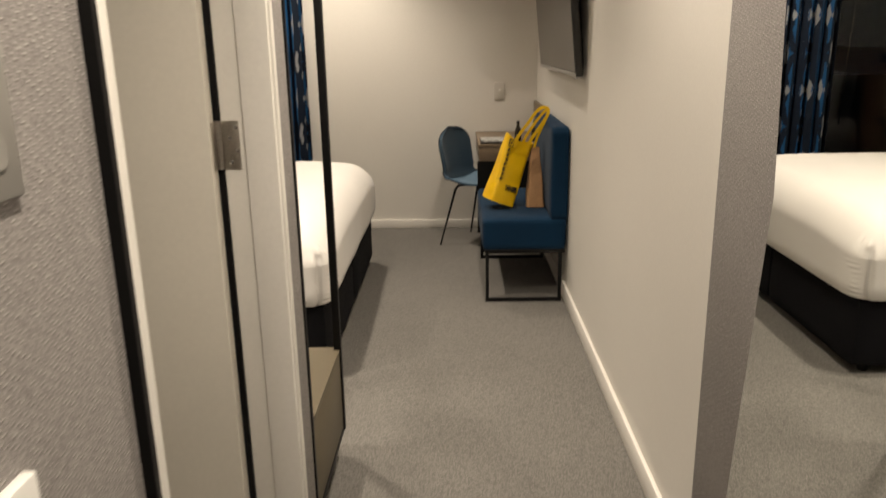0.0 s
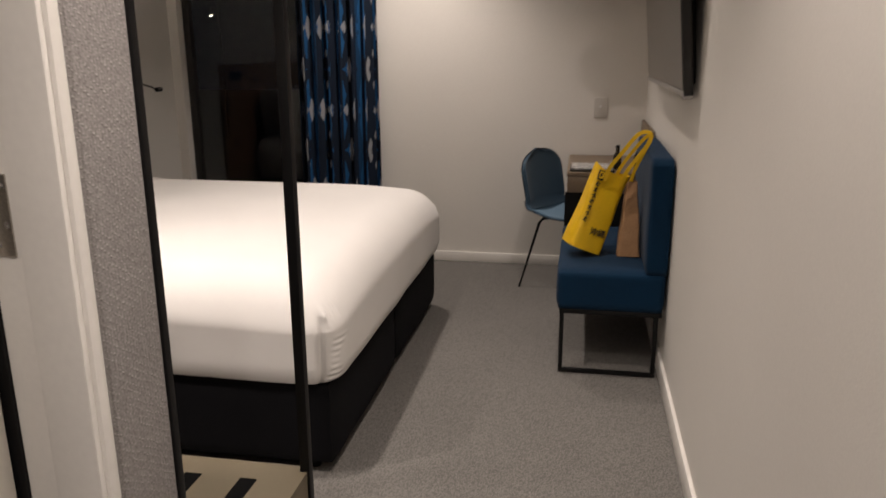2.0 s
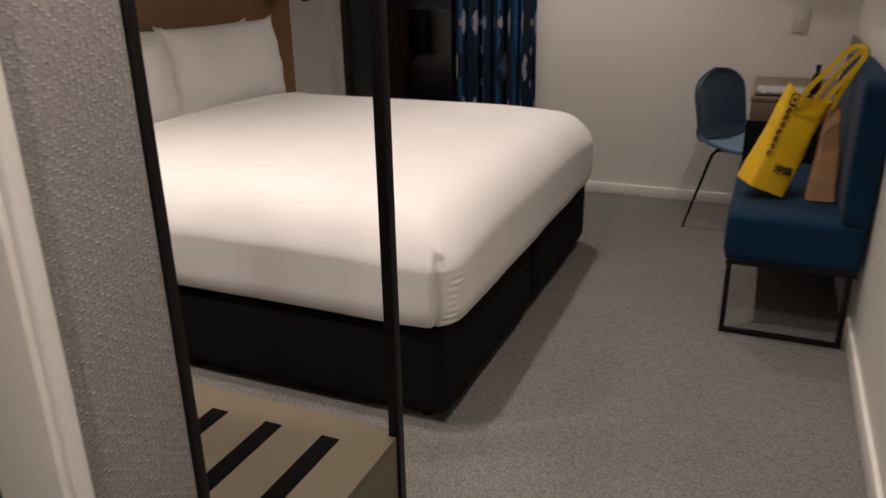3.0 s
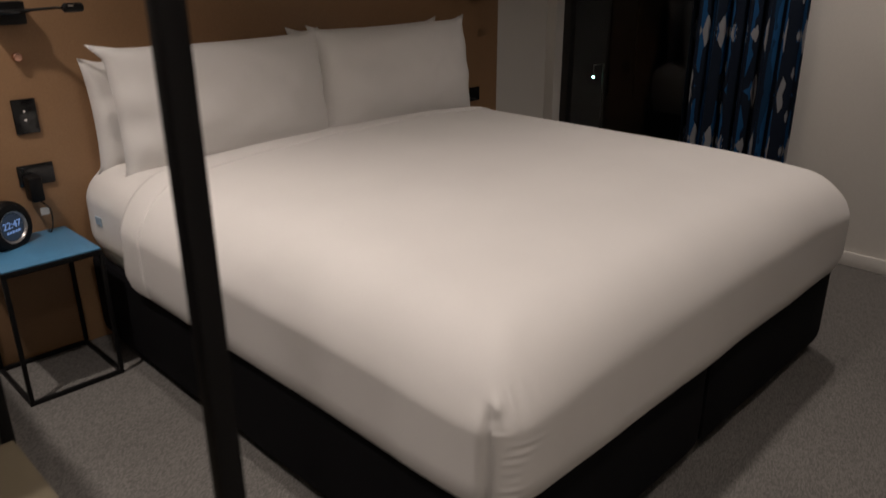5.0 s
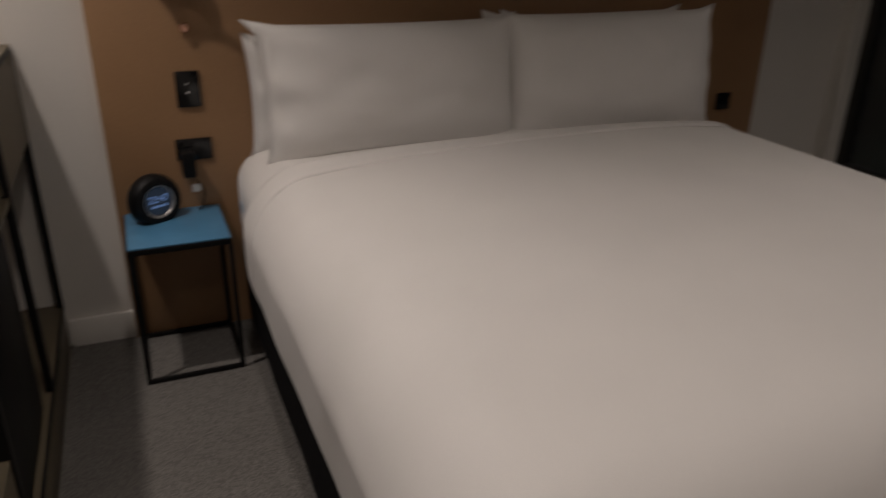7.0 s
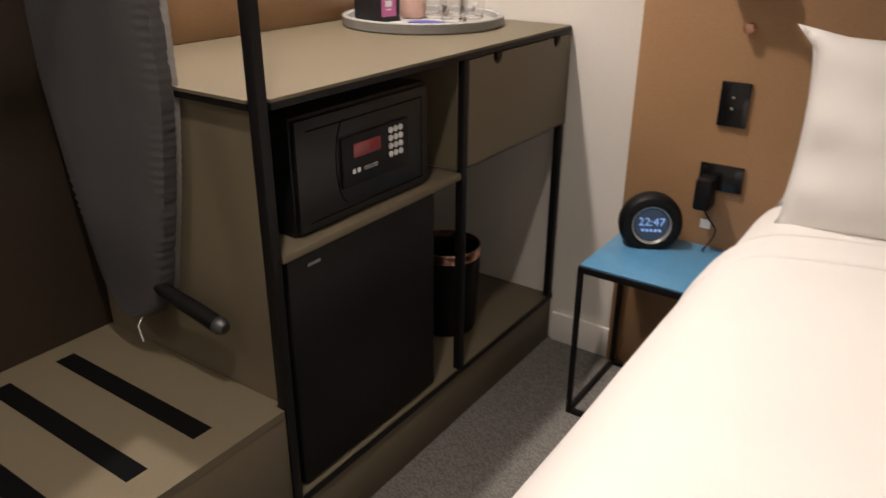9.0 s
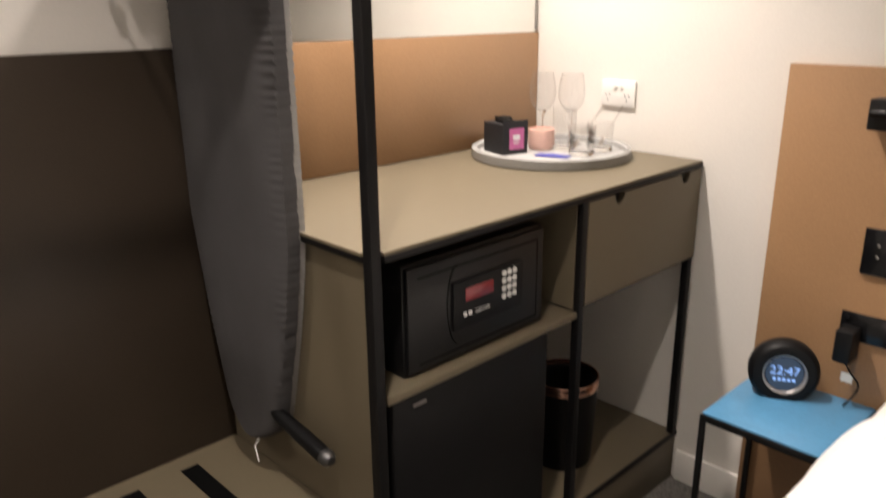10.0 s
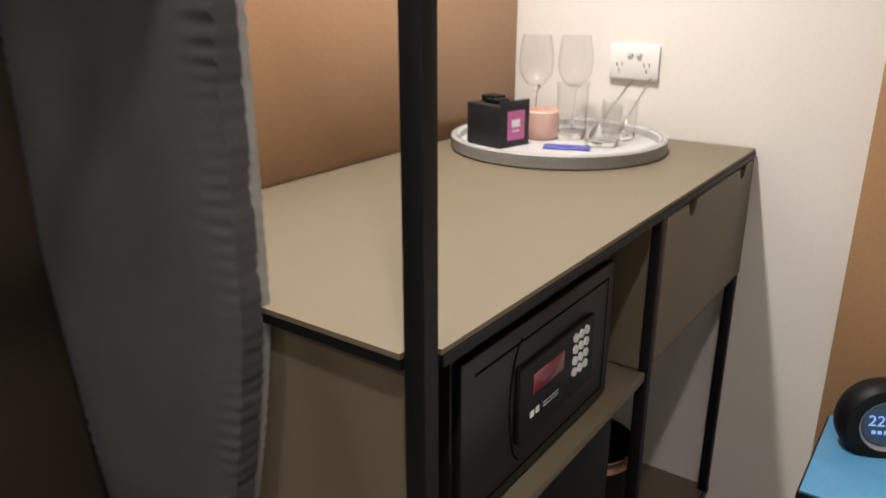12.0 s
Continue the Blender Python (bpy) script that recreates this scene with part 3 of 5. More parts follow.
# ---------------------------------------------------------------- bed
BX0, BX1, BY0, BY1 = -2.462, -0.535, 3.122, 4.89
bed = thing("bed_base", (-1.5, 4.0, 0), "black cloth covered double bed base on small feet", "bed base")
for y0, y1 in ((BY0, 3.992), (3.998, BY1)):
    half = part("base_half", soft_box(BX0, BX1, y0, y1, 0.045, 0.335, 0.028, 12, wobble=0.003, wobble_scale=7), BASE_CLOTH, bed)
for fx in (BX1 - 0.09, -1.5, BX0 + 0.1):
    for fy in (BY0 + 0.07, 3.93, 4.07, BY1 - 0.07):
        part("foot", lathe([(0, 0), (0.022, 0), (0.026, 0.046), (0, 0.046)], (fx, fy, 0), 14), BLACK_MATT, bed)


def settle(p):
    """The bedding's soft fall from its middle to the edges."""
    w = min(1.0, max(0.0, (p.z - 0.42) / 0.22))
    w = w * w * (3 - 2 * w)
    p.z -= w * (0.048 * max(0.0, (p.y - 4.0) / 0.92) ** 3 + 0.050 * max(0.0, (4.0 - p.y) / 0.90) ** 4 + 0.034 * max(0.0, (p.x + 1.35) / 0.85) ** 3)


mattress = soft_box(-2.46, -0.535, 3.118, 4.896, 0.336, 0.690, 0.105, 30, puff=0.010, wobble=0.002, wobble_scale=3)
for v in mattress.verts:
    settle(v.co)
mattress_ob = solid("mattress", mattress, SHEET, "thick mattress in a white fitted sheet", "mattress", (-1.5, 4.0, 0.336), 180)
part("label", boxes((-2.306, -2.262, 3.1135, 3.1165, 0.486, 0.514), bevel=0.0006), LABEL_BLUE, mattress_ob, "small pale blue sewn label", smooth=0)

sheet = soft_box(-2.300, -0.500, 3.090, 4.922, 0.334, 0.710, 0.165, 76, puff=0.014, flat_bottom=False, crowd=1.7, skirt=True)
for v in sheet.verts:
    p = v.co
    settle(p)
    for cy, way in ((3.255, -1), (4.757, 1)):       # fuller corners at the foot
        dx, dy = p.x + 0.665, (p.y - cy) * way
        if dx > 0 and dy > 0:
            a = math.atan2(dx, dy)
            grow = (math.sin(a) ** 3.2 + math.cos(a) ** 3.2) ** (-1 / 3.2) - 1
            p.x += dx * grow
            p.y += dy * grow * way
    # tucked corners at the foot: one upright pleat with short gathers beside it
    for cy, way in ((3.255, -1), (4.757, 1)):
        dx, dy = p.x + 0.665, (p.y - cy) * way
        if dx > 0 and dy > 0 and p.z < 0.665:
            a = math.degrees(math.atan2(dx, dy))
            low = min(1.0, max(0.0, (0.560 - p.z) / 0.03))
            band = max(0.0, min(1.0, (a - 38) / 5)) * max(0.0, min(1.0, (80 - a) / 25))
            push = -0.014 * math.exp(-((a - 37) / 1.8) ** 2) * low + 0.004 * math.exp(-((a - 31) / 4.5) ** 2) * low
            ruck = max(0.0, noise.noise((a * 0.05, p.z * 16, 4.0)) - 0.05) * min(1.0, max(0.0, (0.525 - p.z) / 0.02))
            push += 0.0060 * band * ruck * math.sin(p.z * 310 + a * 0.03)
            # the sheet is pinched where the pleat starts, with creases running out of the pinch
            push += 0.009 * math.exp(-((a - 42) / 5.0) ** 2 - ((p.z - 0.560) / 0.018) ** 2)
            fan = math.exp(-((a - 58) / 13) ** 2 - ((p.z - 0.565) / 0.030) ** 2)
            push += 0.0062 * fan * math.sin(math.radians(a) * 34 + p.z * 60)
            r = math.hypot(dx, dy)
            p.x += dx / r * push
            p.y += dy / r * push * way
    p.z += 0.004 * noise.noise((p.x * 2.2, p.y * 2.0, 1.7)) * min(1.0, max(0.0, (p.z - 0.45) / 0.2))
    fall = min(1.0, max(0.0, (0.66 - p.z) / 0.16))
    side = 0.006 * noise.noise((p.x * 4, p.y * 4, p.z * 2.5)) * fall
    p.y += side * max(-1.0, min(1.0, (4.0 - p.y) / 0.6))
    p.x += side * min(1.0, max(0.0, (p.x + 0.9) / 0.25))
    tuck = 0.013 * max(0.0, (0.395 - p.z) / 0.060) ** 2      # hem rolls under
    p.y += tuck * max(-1.0, min(1.0, (4.0 - p.y) / 0.8))
    p.x -= tuck if p.x > -0.72 else 0
    if p.x < -2.035:        # turned in under the fold at the head end
        p.z -= 0.05
        p.y = 4.0 + (p.y - 4.0) * 0.955
top_sheet = thing("top_sheet", (-1.25, 4.0, 0.345), "smooth white top sheet tucked tight over the mattress", "bed sheet")
part("cover", sheet, SHEET, top_sheet, smooth=180)
hem = bmesh.new()
profile = [(3.090, 0.340 + 0.205 * k / 6, -1, 0) for k in range(6)]
profile += [(3.255 - 0.165 * math.cos(a), 0.545 + 0.165 * math.sin(a), -math.cos(a), math.sin(a)) for a in (math.pi / 2 * k / 16 for k in range(17))]
profile += [(3.255 + 1.502 * k / 40, 0.710, 0, 1) for k in range(1, 40)]
profile += [(8.012 - y, z, -ny, nz) for y, z, ny, nz in profile[22::-1]]
strips = []
for u in range(-1, 10):
    row = []
    for y, z, ny, nz in profile:
        x = -2.045 + 0.128 * min(max(u, 0), 8) / 8 - 0.075 * (y - 3.1) * (0.35 + 0.65 * min(max(u, 0), 8) / 8) + 0.003 * noise.noise((y * 4, u * 0.4, 2.0))
        out = (-0.004 if u in (-1, 9) else 0.0042 if u in (0, 8) else 0.0056) + 0.0012 * noise.noise((x * 20, y * 5, 6.0))
        p = Vector((x, y + ny * out, z + nz * out))
        p.z += 0.0035 * (1 - ((y - 4.006) / 0.916) ** 2)
        settle(p)
        p.y -= ny * 0.013 * max(0.0, (0.395 - p.z) / 0.060) ** 2
        p.z += 0.004 * noise.noise((p.x * 2.2, p.y * 2.0, 1.7)) * min(1.0, max(0.0, (p.z - 0.45) / 0.2))
        row.append(hem.verts.new(p))
    strips.append(row)
for a, b in zip(strips, strips[1:]):
    for k in range(len(profile) - 1):
        hem.faces.new((a[k], b[k], b[k + 1], a[k + 1]))
bmesh.ops.recalc_face_normals(hem, faces=hem.faces)
part("turned_hem", hem, SHEET, top_sheet, smooth=180)


def pillow(y0, y1, z0, z1, thick_half, m, seed, ear_out):
    """An upright stuffed pillow in its case, with drawn-out corners and soft creases."""
    bm = bmesh.new()
    nu, nv = 44, 28
    hw, hh = (y1 - y0) / 2, (z1 - z0) / 2
    for s in (1, -1):
        g = []
        for i in range(nu + 1):
            row = []
            for j in range(nv + 1):
                u, v = 2 * i / nu - 1, 2 * j / nv - 1
                f = max(0.0, (1 - abs(u) ** 3.2)) ** 0.5 * max(0.0, (1 - abs(v) ** 3.0)) ** 0.5
                ear = max(0.0, abs(u) - 0.86) * max(0.0, abs(v) - 0.84) / 0.0224
                yy = u * hw * (1 - 0.03 * (1 - v * v) * abs(u)) + math.copysign((ear_out if v > 0 and u < 0 else 0.011) * ear, u)
                zz = v * hh * (1 - 0.035 * (1 - u * u) * abs(v)) + math.copysign(0.017 * ear, v) * (1 if v > 0 else 0.2)
                cr = noise.noise((u * 2.2 + seed, v * 2.2, s)) * 0.012 + noise.noise((u * 7 + seed, v * 5, s * 2)) * 0.004
                ray = math.exp(-3.0 * (1 - abs(u)) ) * math.sin(v * 9 + seed) * 0.006
                row.append(bm.verts.new((s * (thick_half * f + (cr + ray) * f ** 0.5), yy, zz)))
            g.append(row)
        for a, b in zip(g, g[1:]):
            for j in range(nv):
                q = (a[j], b[j], b[j + 1], a[j + 1])
                bm.faces.new(q if s > 0 else q[::-1])
    bmesh.ops.remove_doubles(bm, verts=bm.verts, dist=0.0005)
    bmesh.ops.recalc_face_normals(bm, faces=bm.faces)
    bmesh.ops.transform(bm, matrix=m, verts=bm.verts)
    return bm


for i, (y0, y1, xx, lean, zc, half) in enumerate(((3.200, 4.030, -2.235, -8, 0.845, 0.096), (4.000, 4.850, -2.240, -8, 0.852, 0.094), (3.178, 3.97, -2.375, -5, 0.818, 0.082), (3.99, 4.80, -2.382, -5, 0.852, 0.078))):
    hz = (0.208, 0.208, 0.182, 0.194)[i]
    body = pillow(y0, y1, 0, 2 * hz, half, pose(xx, (y0 + y1) / 2, zc, 0, lean, 0), i * 3.7, (0.044, 0.014, 0.004, 0.010)[i])
    solid("pillow", body, PILLOW, "white plump pillow propped upright on the bed" if i < 2 else "white pillow behind another against the headboard", "pillow", (xx, (y0 + y1) / 2, zc - hz), 180, "bed pillows")

# headboard with its fittings
hb = thing("headboard", (XL, 4.05, 0), "wide tan wall panel headboard behind the bed", "headboard")
part("panel", boxes((XL + 0.001, -2.470, 2.750, 5.335, 0.0, 1.258), bevel=0.002), COPPER, hb)


def socket_plate(name, y, z, w, h, label, cat="power socket"):
    t = thing(name, (-2.470, y, z - h / 2), label, cat)
    part("plate", boxes((-2.470, -2.4615, y - w / 2, y + w / 2, z - h / 2, z + h / 2), bevel=0.003), BLACK_GLOSS, t)
    return t


s1 = socket_plate("light_switch", 3.011, 0.840, 0.073, 0.112, "glossy black switch plate on the headboard panel", "switch")
for dz in (0.016, -0.012):
    part("rocker", lathe([(0, 0.004), (0.004, 0.0035), (0.005, 0)], (-2.4615, 3.008, 0.842 + dz), 14, Matrix.Rotation(radians(90), 4, "Y")), CHROME, s1)
s2 = socket_plate("power_socket", 3.008, 0.648, 0.112, 0.070, "glossy black double power socket on the headboard panel")
part("rocker", boxes((-2.4615, -2.458, 2.962, 2.972, 0.664, 0.676), bevel=0.001), BLACK_MATT, s2)
s3 = socket_plate("power_socket", 5.155, 0.655, 0.073, 0.070, "black power socket on the headboard panel")
charger = thing("plug_adapter", (-2.44, 2.985, 0.58), "black plug-in power adapter with a cable and tag", "power adapter")
part("body", boxes((-2.4608, -2.400, 2.962, 3.004, 0.570, 0.655), bevel=0.008), BLACK_MATT, charger)
cable = [(-2.425 + 0.012 * math.sin(i * 0.9), 2.985 + 0.028 * math.sin(i / 9 * math.pi) + i * 0.002, 0.575 - i * 0.0128) for i in range(10)]
part("cable", sweep(cable + [(-2.44, 3.0, 0.458)], 0.0022, 8), BLACK_MATT, charger)
part("tag", boxes((-2.420, -2.4185, 2.985, 3.012, 0.520, 0.545), bevel=0.0004), WHITE_PLASTIC, charger, "small white and blue cable tag")

knob = solid("coat_peg", lathe([(0, 0.024), (0.011, 0.023), (0.0135, 0.020), (0.0135, 0.0), (0, 0.0)], (-2.4695, 3.020, 1.026), 24, Matrix.Rotation(radians(90), 4, "Y")), ROSE, "small round copper coat peg on the headboard", "coat peg", (-2.47, 3.02, 1.026))


def reading_light(y, z, tip):
    t = thing("reading_light", (-2.470, y, z), "black wall reading light with a bent arm", "reading light", "reading lights")
    part("mount", boxes((-2.4698, -2.415, y - 0.052, y + 0.052, z - 0.034, z + 0.034), bevel=0.004), BLACK, t)
    way = 1 if tip[1] > y else -1
    a = Vector((-2.404, y - 0.046 * way, z + 0.005))
    neck = Vector((-2.402, y + 0.030 * way, z + 0.005))
    b = Vector(tip)
    mid = neck.lerp(b, 0.45) + Vector((0.012, 0, 0.006))
    head = b - Vector((0, math.copysign(0.058, b.y - a.y), 0))
    part("arm", sweep([a, a.lerp(neck, 0.1), neck, neck.lerp(mid, 0.4), mid.lerp(head, 0.5), head], [0.006, 0.0095, 0.0095, 0.0048, 0.0045, 0.0045], 12), BLACK_GLOSS, t)
    h = part("head", sweep([head, head.lerp(b, 0.1), head.lerp(b, 0.9), b], [0.008, 0.0135, 0.0135, 0.011], 16), BLACK, t)
    part("switch", boxes((head.x + 0.010, head.x + 0.0155, min(head.y, b.y) + 0.012, max(head.y, b.y) - 0.03, head.z + 0.004, head.z + 0.009), bevel=0.001), STEEL, h)
    return t


reading_light(3.005, 1.160, (-2.245, 3.165, 1.178))
reading_light(5.150, 1.172, (-2.270, 5.238, 1.140))

# side table
TX0, TX1, TY0, TY1, TZ = -2.465, -2.150, 2.768, 3.066, 0.453
table = thing("side_table", (-2.31, 2.92, 0), "small black square-tube side table with a blue top", "side table")
r = 0.013
part("frame_top", boxes((TX0, TX1, TY0, TY0 + r, TZ - 0.02, TZ - 0.003), (TX0, TX1, TY1 - r, TY1, TZ - 0.02, TZ - 0.003), (TX0, TX0 + r, TY0 + r, TY1 - r, TZ - 0.02, TZ - 0.003), (TX1 - r, TX1, TY0 + r, TY1 - r, TZ - 0.02, TZ - 0.003), bevel=0.001), BLACK, table)
part("frame_bottom", boxes((TX0, TX1, TY0, TY0 + r, 0.0, 0.014), (TX0, TX1, TY1 - r, TY1, 0.0, 0.014), (TX0, TX0 + r, TY0 + r, TY1 - r, 0.0, 0.014), (TX1 - r, TX1, TY0 + r, TY1 - r, 0.0, 0.014), bevel=0.001), BLACK, table)
for lx in (TX0, TX1 - r):
    for ly in (TY0, TY1 - r):
        part("leg", boxes((lx, lx + r, ly, ly + r, 0.014, TZ - 0.02), bevel=0.001), BLACK, table)
part("tabletop", boxes((TX0 + 0.003, TX1 - 0.004, TY0 + 0.004, TY1 - 0.004, TZ - 0.003, TZ + 0.002), bevel=0.001), BLUE_TOP, table, "blue lacquered tabletop")

# clock radio: a fat ring with a round display
CL = Vector((-2.375, 2.868, TZ + 0.002))
turn = pose(CL.x, CL.y, CL.z + 0.0645, 0, 0, 28) @ Matrix.Scale(0.92, 4) @ Matrix.Rotation(radians(90), 4, "Y") @ Matrix.Rotation(radians(-4), 4, "Y")


def cut_flat(bm, z):
    for v in bm.verts:
        v.co.z = max(v.co.z, z)
    return bm


clock = thing("alarm_clock", CL, "round black clock radio showing 22:47 in blue", "alarm clock")
part("body", cut_flat(lathe([(0, -0.040), (0.070, -0.040), (0.083, -0.034), (0.090, -0.020), (0.091, 0.0), (0.088, 0.016), (0.079, 0.027), (0.066, 0.030), (0.054, 0.027), (0.050, 0.020), (0, 0.019)], (0, 0, 0), 48, turn), CL.z), BLACK_MATT, clock)
part("display", lathe([(0, 0.0215), (0.046, 0.0215), (0.049, 0.019)], (0, 0, 0), 40, turn), DISPLAY_BACK, clock, "dim blue-grey round display")
part("display_ring", lathe([(0.049, 0.020), (0.053, 0.0275), (0.056, 0.0288), (0.0565, 0.024)], (0, 0, 0), 40, turn), SILVER, clock)
face = turn @ Matrix.Translation((0, 0, 0.0225)) @ Matrix.Rotation(radians(90), 4, "Z")
lettering("22:47", 0.034, DISPLAY_BLUE, face @ Matrix.Translation((0, 0.008, 0)), clock, "digits")
for q in range(5):
    part("small_digits", boxes((-0.028 + q * 0.012, -0.020 + q * 0.012, -0.020, -0.012, 0, 0.0008), m=face), DISPLAY_BLUE, clock)

# white wall socket above the cabinet
ws = thing("power_socket", (XL, 2.266, 1.117), "white double power socket with two switches on the wall", "power socket")
part("plate", boxes((XL, XL + 0.009, 2.209, 2.323, 1.115, 1.190), bevel=0.003), WHITE_PLASTIC, ws)
for dy in (-0.009, 0.012):
    part("switch", lathe([(0, 0.005), (0.006, 0.0045), (0.007, 0)], (XL + 0.009, 2.266 + dy, 1.172), 18, Matrix.Rotation(radians(90), 4, "Y")), WHITE_PLASTIC, ws)
for dy in (-0.033, 0.030):
    for ey, ez in ((-0.006, 0.004), (0.006, 0.004), (0, -0.010)):
        part("pin_slot", boxes((XL + 0.009, XL + 0.0094, 2.266 + dy + ey - 0.001, 2.266 + dy + ey + 0.001, 1.143 + ez - 0.004, 1.143 + ez + 0.004)), SLOT, ws, smooth=0)
es = thing("light_switch", (0.325, YE, 0.95), "white wall switch plate by the desk", "switch")
part("plate", boxes((0.288, 0.363, YE - 0.009, YE - 0.0005, 0.952, 1.072), bevel=0.003), SWITCH_CREAM, es)
part("switch", lathe([(0, 0.005), (0.007, 0.0045), (0.008, 0)], (0.326, YE - 0.009, 1.02), 18, Matrix.Rotation(radians(90), 4, "X")), WHITE_PLASTIC, es)

# ---------------------------------------------------------------- open wardrobe, luggage bench and cabinet
CX0, CX1, CF, CT = -2.488, -1.350, 2.545, 0.993    # cabinet: wall end, bench end, front, top
PX = -0.392                                        # outer bench post
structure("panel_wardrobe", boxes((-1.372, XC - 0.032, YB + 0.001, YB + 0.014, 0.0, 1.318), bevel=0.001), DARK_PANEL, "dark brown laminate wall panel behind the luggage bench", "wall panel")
structure("panel_cabinet", boxes((-2.492, -1.374, YB + 0.001, YB + 0.014, 0.994, 1.319), bevel=0.001), COPPER, "tan splash panel behind the cabinet top", "wall panel")
vanity = thing("wall_mirror", (-1.9, YB, 1.327), "large frameless mirror above the tan panel", "mirror")
part("mirror_glass", boxes((-2.474, -1.374, YB + 0.001, YB + 0.012, 1.320, 2.30)), MIRROR, vanity, smooth=0)
part("edge_trim", boxes((-2.4805, -2.4745, YB + 0.001, YB + 0.014, 1.327, 2.30)), SILVER, vanity, smooth=0)

bench = thing("luggage_bench", (-0.85, 2.25, 0), "low taupe laminate luggage bench with black slots", "luggage bench")
BT = 0.397
slots = [-0.510 - 0.138 * i for i in range(6)]
sw, sy0, sy1 = 0.021, 2.020, 2.470
part("top", boxes((CX1 + 0.001, PX + 0.0065, YB + 0.016, CF - 0.026, BT - 0.018, BT), (CX1 + 0.015, PX - 0.014, CF - 0.026, CF - 0.003, BT - 0.018, BT)), LAMINATE, bench)
for s in slots:
    part("slot", boxes((s - sw, s + sw, sy0, sy1, BT - 0.004, BT + 0.0008), bevel=0.0003), SLOT, bench, "black rubber inlay strip")
part("front_panel", boxes((CX1 + 0.001, PX - 0.014, CF - 0.022, CF - 0.004, 0.118, BT - 0.018), bevel=0.001), LAMINATE, bench)
part("end_panel", boxes((PX - 0.013, PX + 0.006, YB + 0.016, CF - 0.026, 0.118, BT - 0.0185), bevel=0.001), LAMINATE, bench)
part("plinth", boxes((CX1 + 0.001, PX - 0.06, YB + 0.016, CF - 0.05, 0.0, 0.100)), BLACK, bench, smooth=0)
part("bottom_rail", boxes((PX - 0.014, PX + 0.008, YB + 0.016, CF - 0.026, 0.100, 0.117), (CX1 + 0.001, PX - 0.014, CF - 0.022, CF - 0.002, 0.100, 0.117), bevel=0.001), BLACK, bench)

rack = thing("clothes_rack", (-0.87, 2.3, 0), "black square-tube clothes rack over the luggage bench", "clothes rack")
pw = 0.0115
RZ = 1.775
part("post", boxes((PX - pw, PX + pw, CF - 0.024, CF, 0.102, RZ), bevel=0.0015), BLACK, rack)
part("post", boxes((CX1 - 0.008, CX1 + 0.0135, CF - 0.022, CF + 0.002, 0.0, RZ), bevel=0.0015), BLACK, rack)
part("top_bar", boxes((CX1 + 0.014, PX - pw, CF - 0.022, CF - 0.002, RZ - 0.022, RZ - 0.001), bevel=0.0015), BLACK, rack)
for ax in (PX - pw + 0.001, CX1 - 0.010):
    part("side_bar", boxes((ax, ax + 0.021, YB + 0.002, CF - 0.026, RZ - 0.022, RZ - 0.001), bevel=0.0015), BLACK, rack)
part("hanging_rail", sweep([(CX1 + 0.011, 2.245, RZ - 0.040), (PX - 0.011, 2.245, RZ - 0.040)], 0.009, 14), BLACK, rack)


def hanger(name, x, first=None, tilt=0.0):
    """A thick black clothes hanger with a chrome bar and two trouser clips, hanging on the rail."""
    z = RZ - 0.040
    m = Matrix.Translation((x, 2.245, z)) @ Matrix.Rotation(radians(tilt), 4, "Z")
    t = thing(name, (x, 2.245, z), "black plastic clothes hanger with chrome trouser clips", "hanger", "hangers on the rail")
    hook = [(0, 0.014 * math.sin(a), 0.014 * math.cos(a) - 0.003) for a in (radians(d) for d in range(-110, 100, 21))]
    hook += [(0, 0.004, -0.02), (0, 0, -0.035), (0, 0, -0.062)]
    bm = sweep(hook, 0.0022, 8)
    bmesh.ops.transform(bm, matrix=m, verts=bm.verts)
    part("hook", bm, CHROME, t)
    arm = [(0.004 * (1 - abs(s)) , 0.208 * s, -0.060 - 0.112 * abs(s) ** 1.4) for s in (i / 10 for i in range(-10, 11))]
    bm = sweep(arm, [0.010 + 0.008 * abs(s) ** 1.5 - (0.006 if abs(s) > 0.95 else 0.0) for s in (i / 10 for i in range(-10, 11))], 12, squash=1.25)
    bmesh.ops.transform(bm, matrix=m, verts=bm.verts)
    part("shoulder_bar", bm, BLACK_GLOSS, t)
    bm = sweep([(0, -0.165, -0.128), (0, -0.160, -0.194), (0, 0.160, -0.194), (0, 0.165, -0.128)], 0.0022, 8)
    bmesh.ops.transform(bm, matrix=m, verts=bm.verts)
    part("trouser_bar", bm, CHROME, t)
    for s in (-1, 1):
        bm = bmesh.new()
        for k in (-1, 1):
            box(bm, -0.003, 0.003, 0.142 * s - 0.009, 0.142 * s + 0.009, -0.224, -0.186, bevel=0.001, m=Matrix.Translation((k * 0.006, 0, 0)) @ Matrix.Translation((0, 0, -0.198)) @ Matrix.Rotation(radians(k * 14), 4, "Y") @ Matrix.Translation((0, 0, 0.198)))
        bmesh.ops.transform(bm, matrix=m, verts=bm.verts)
        part("clip", bm, CLEAR_CLIP, t)
    return t


for hx, tl in ((-1.158, 3), (-1.184, -1), (-1.210, 1)):
    hanger("hanger", hx, tilt=tl)

# ironing board hung upright against the wall
IBX, IBY = -1.288, 2.150
board = thing("ironing_board", (IBX, IBY, 0.50), "upright ironing board in a charcoal cloth cover", "ironing board")


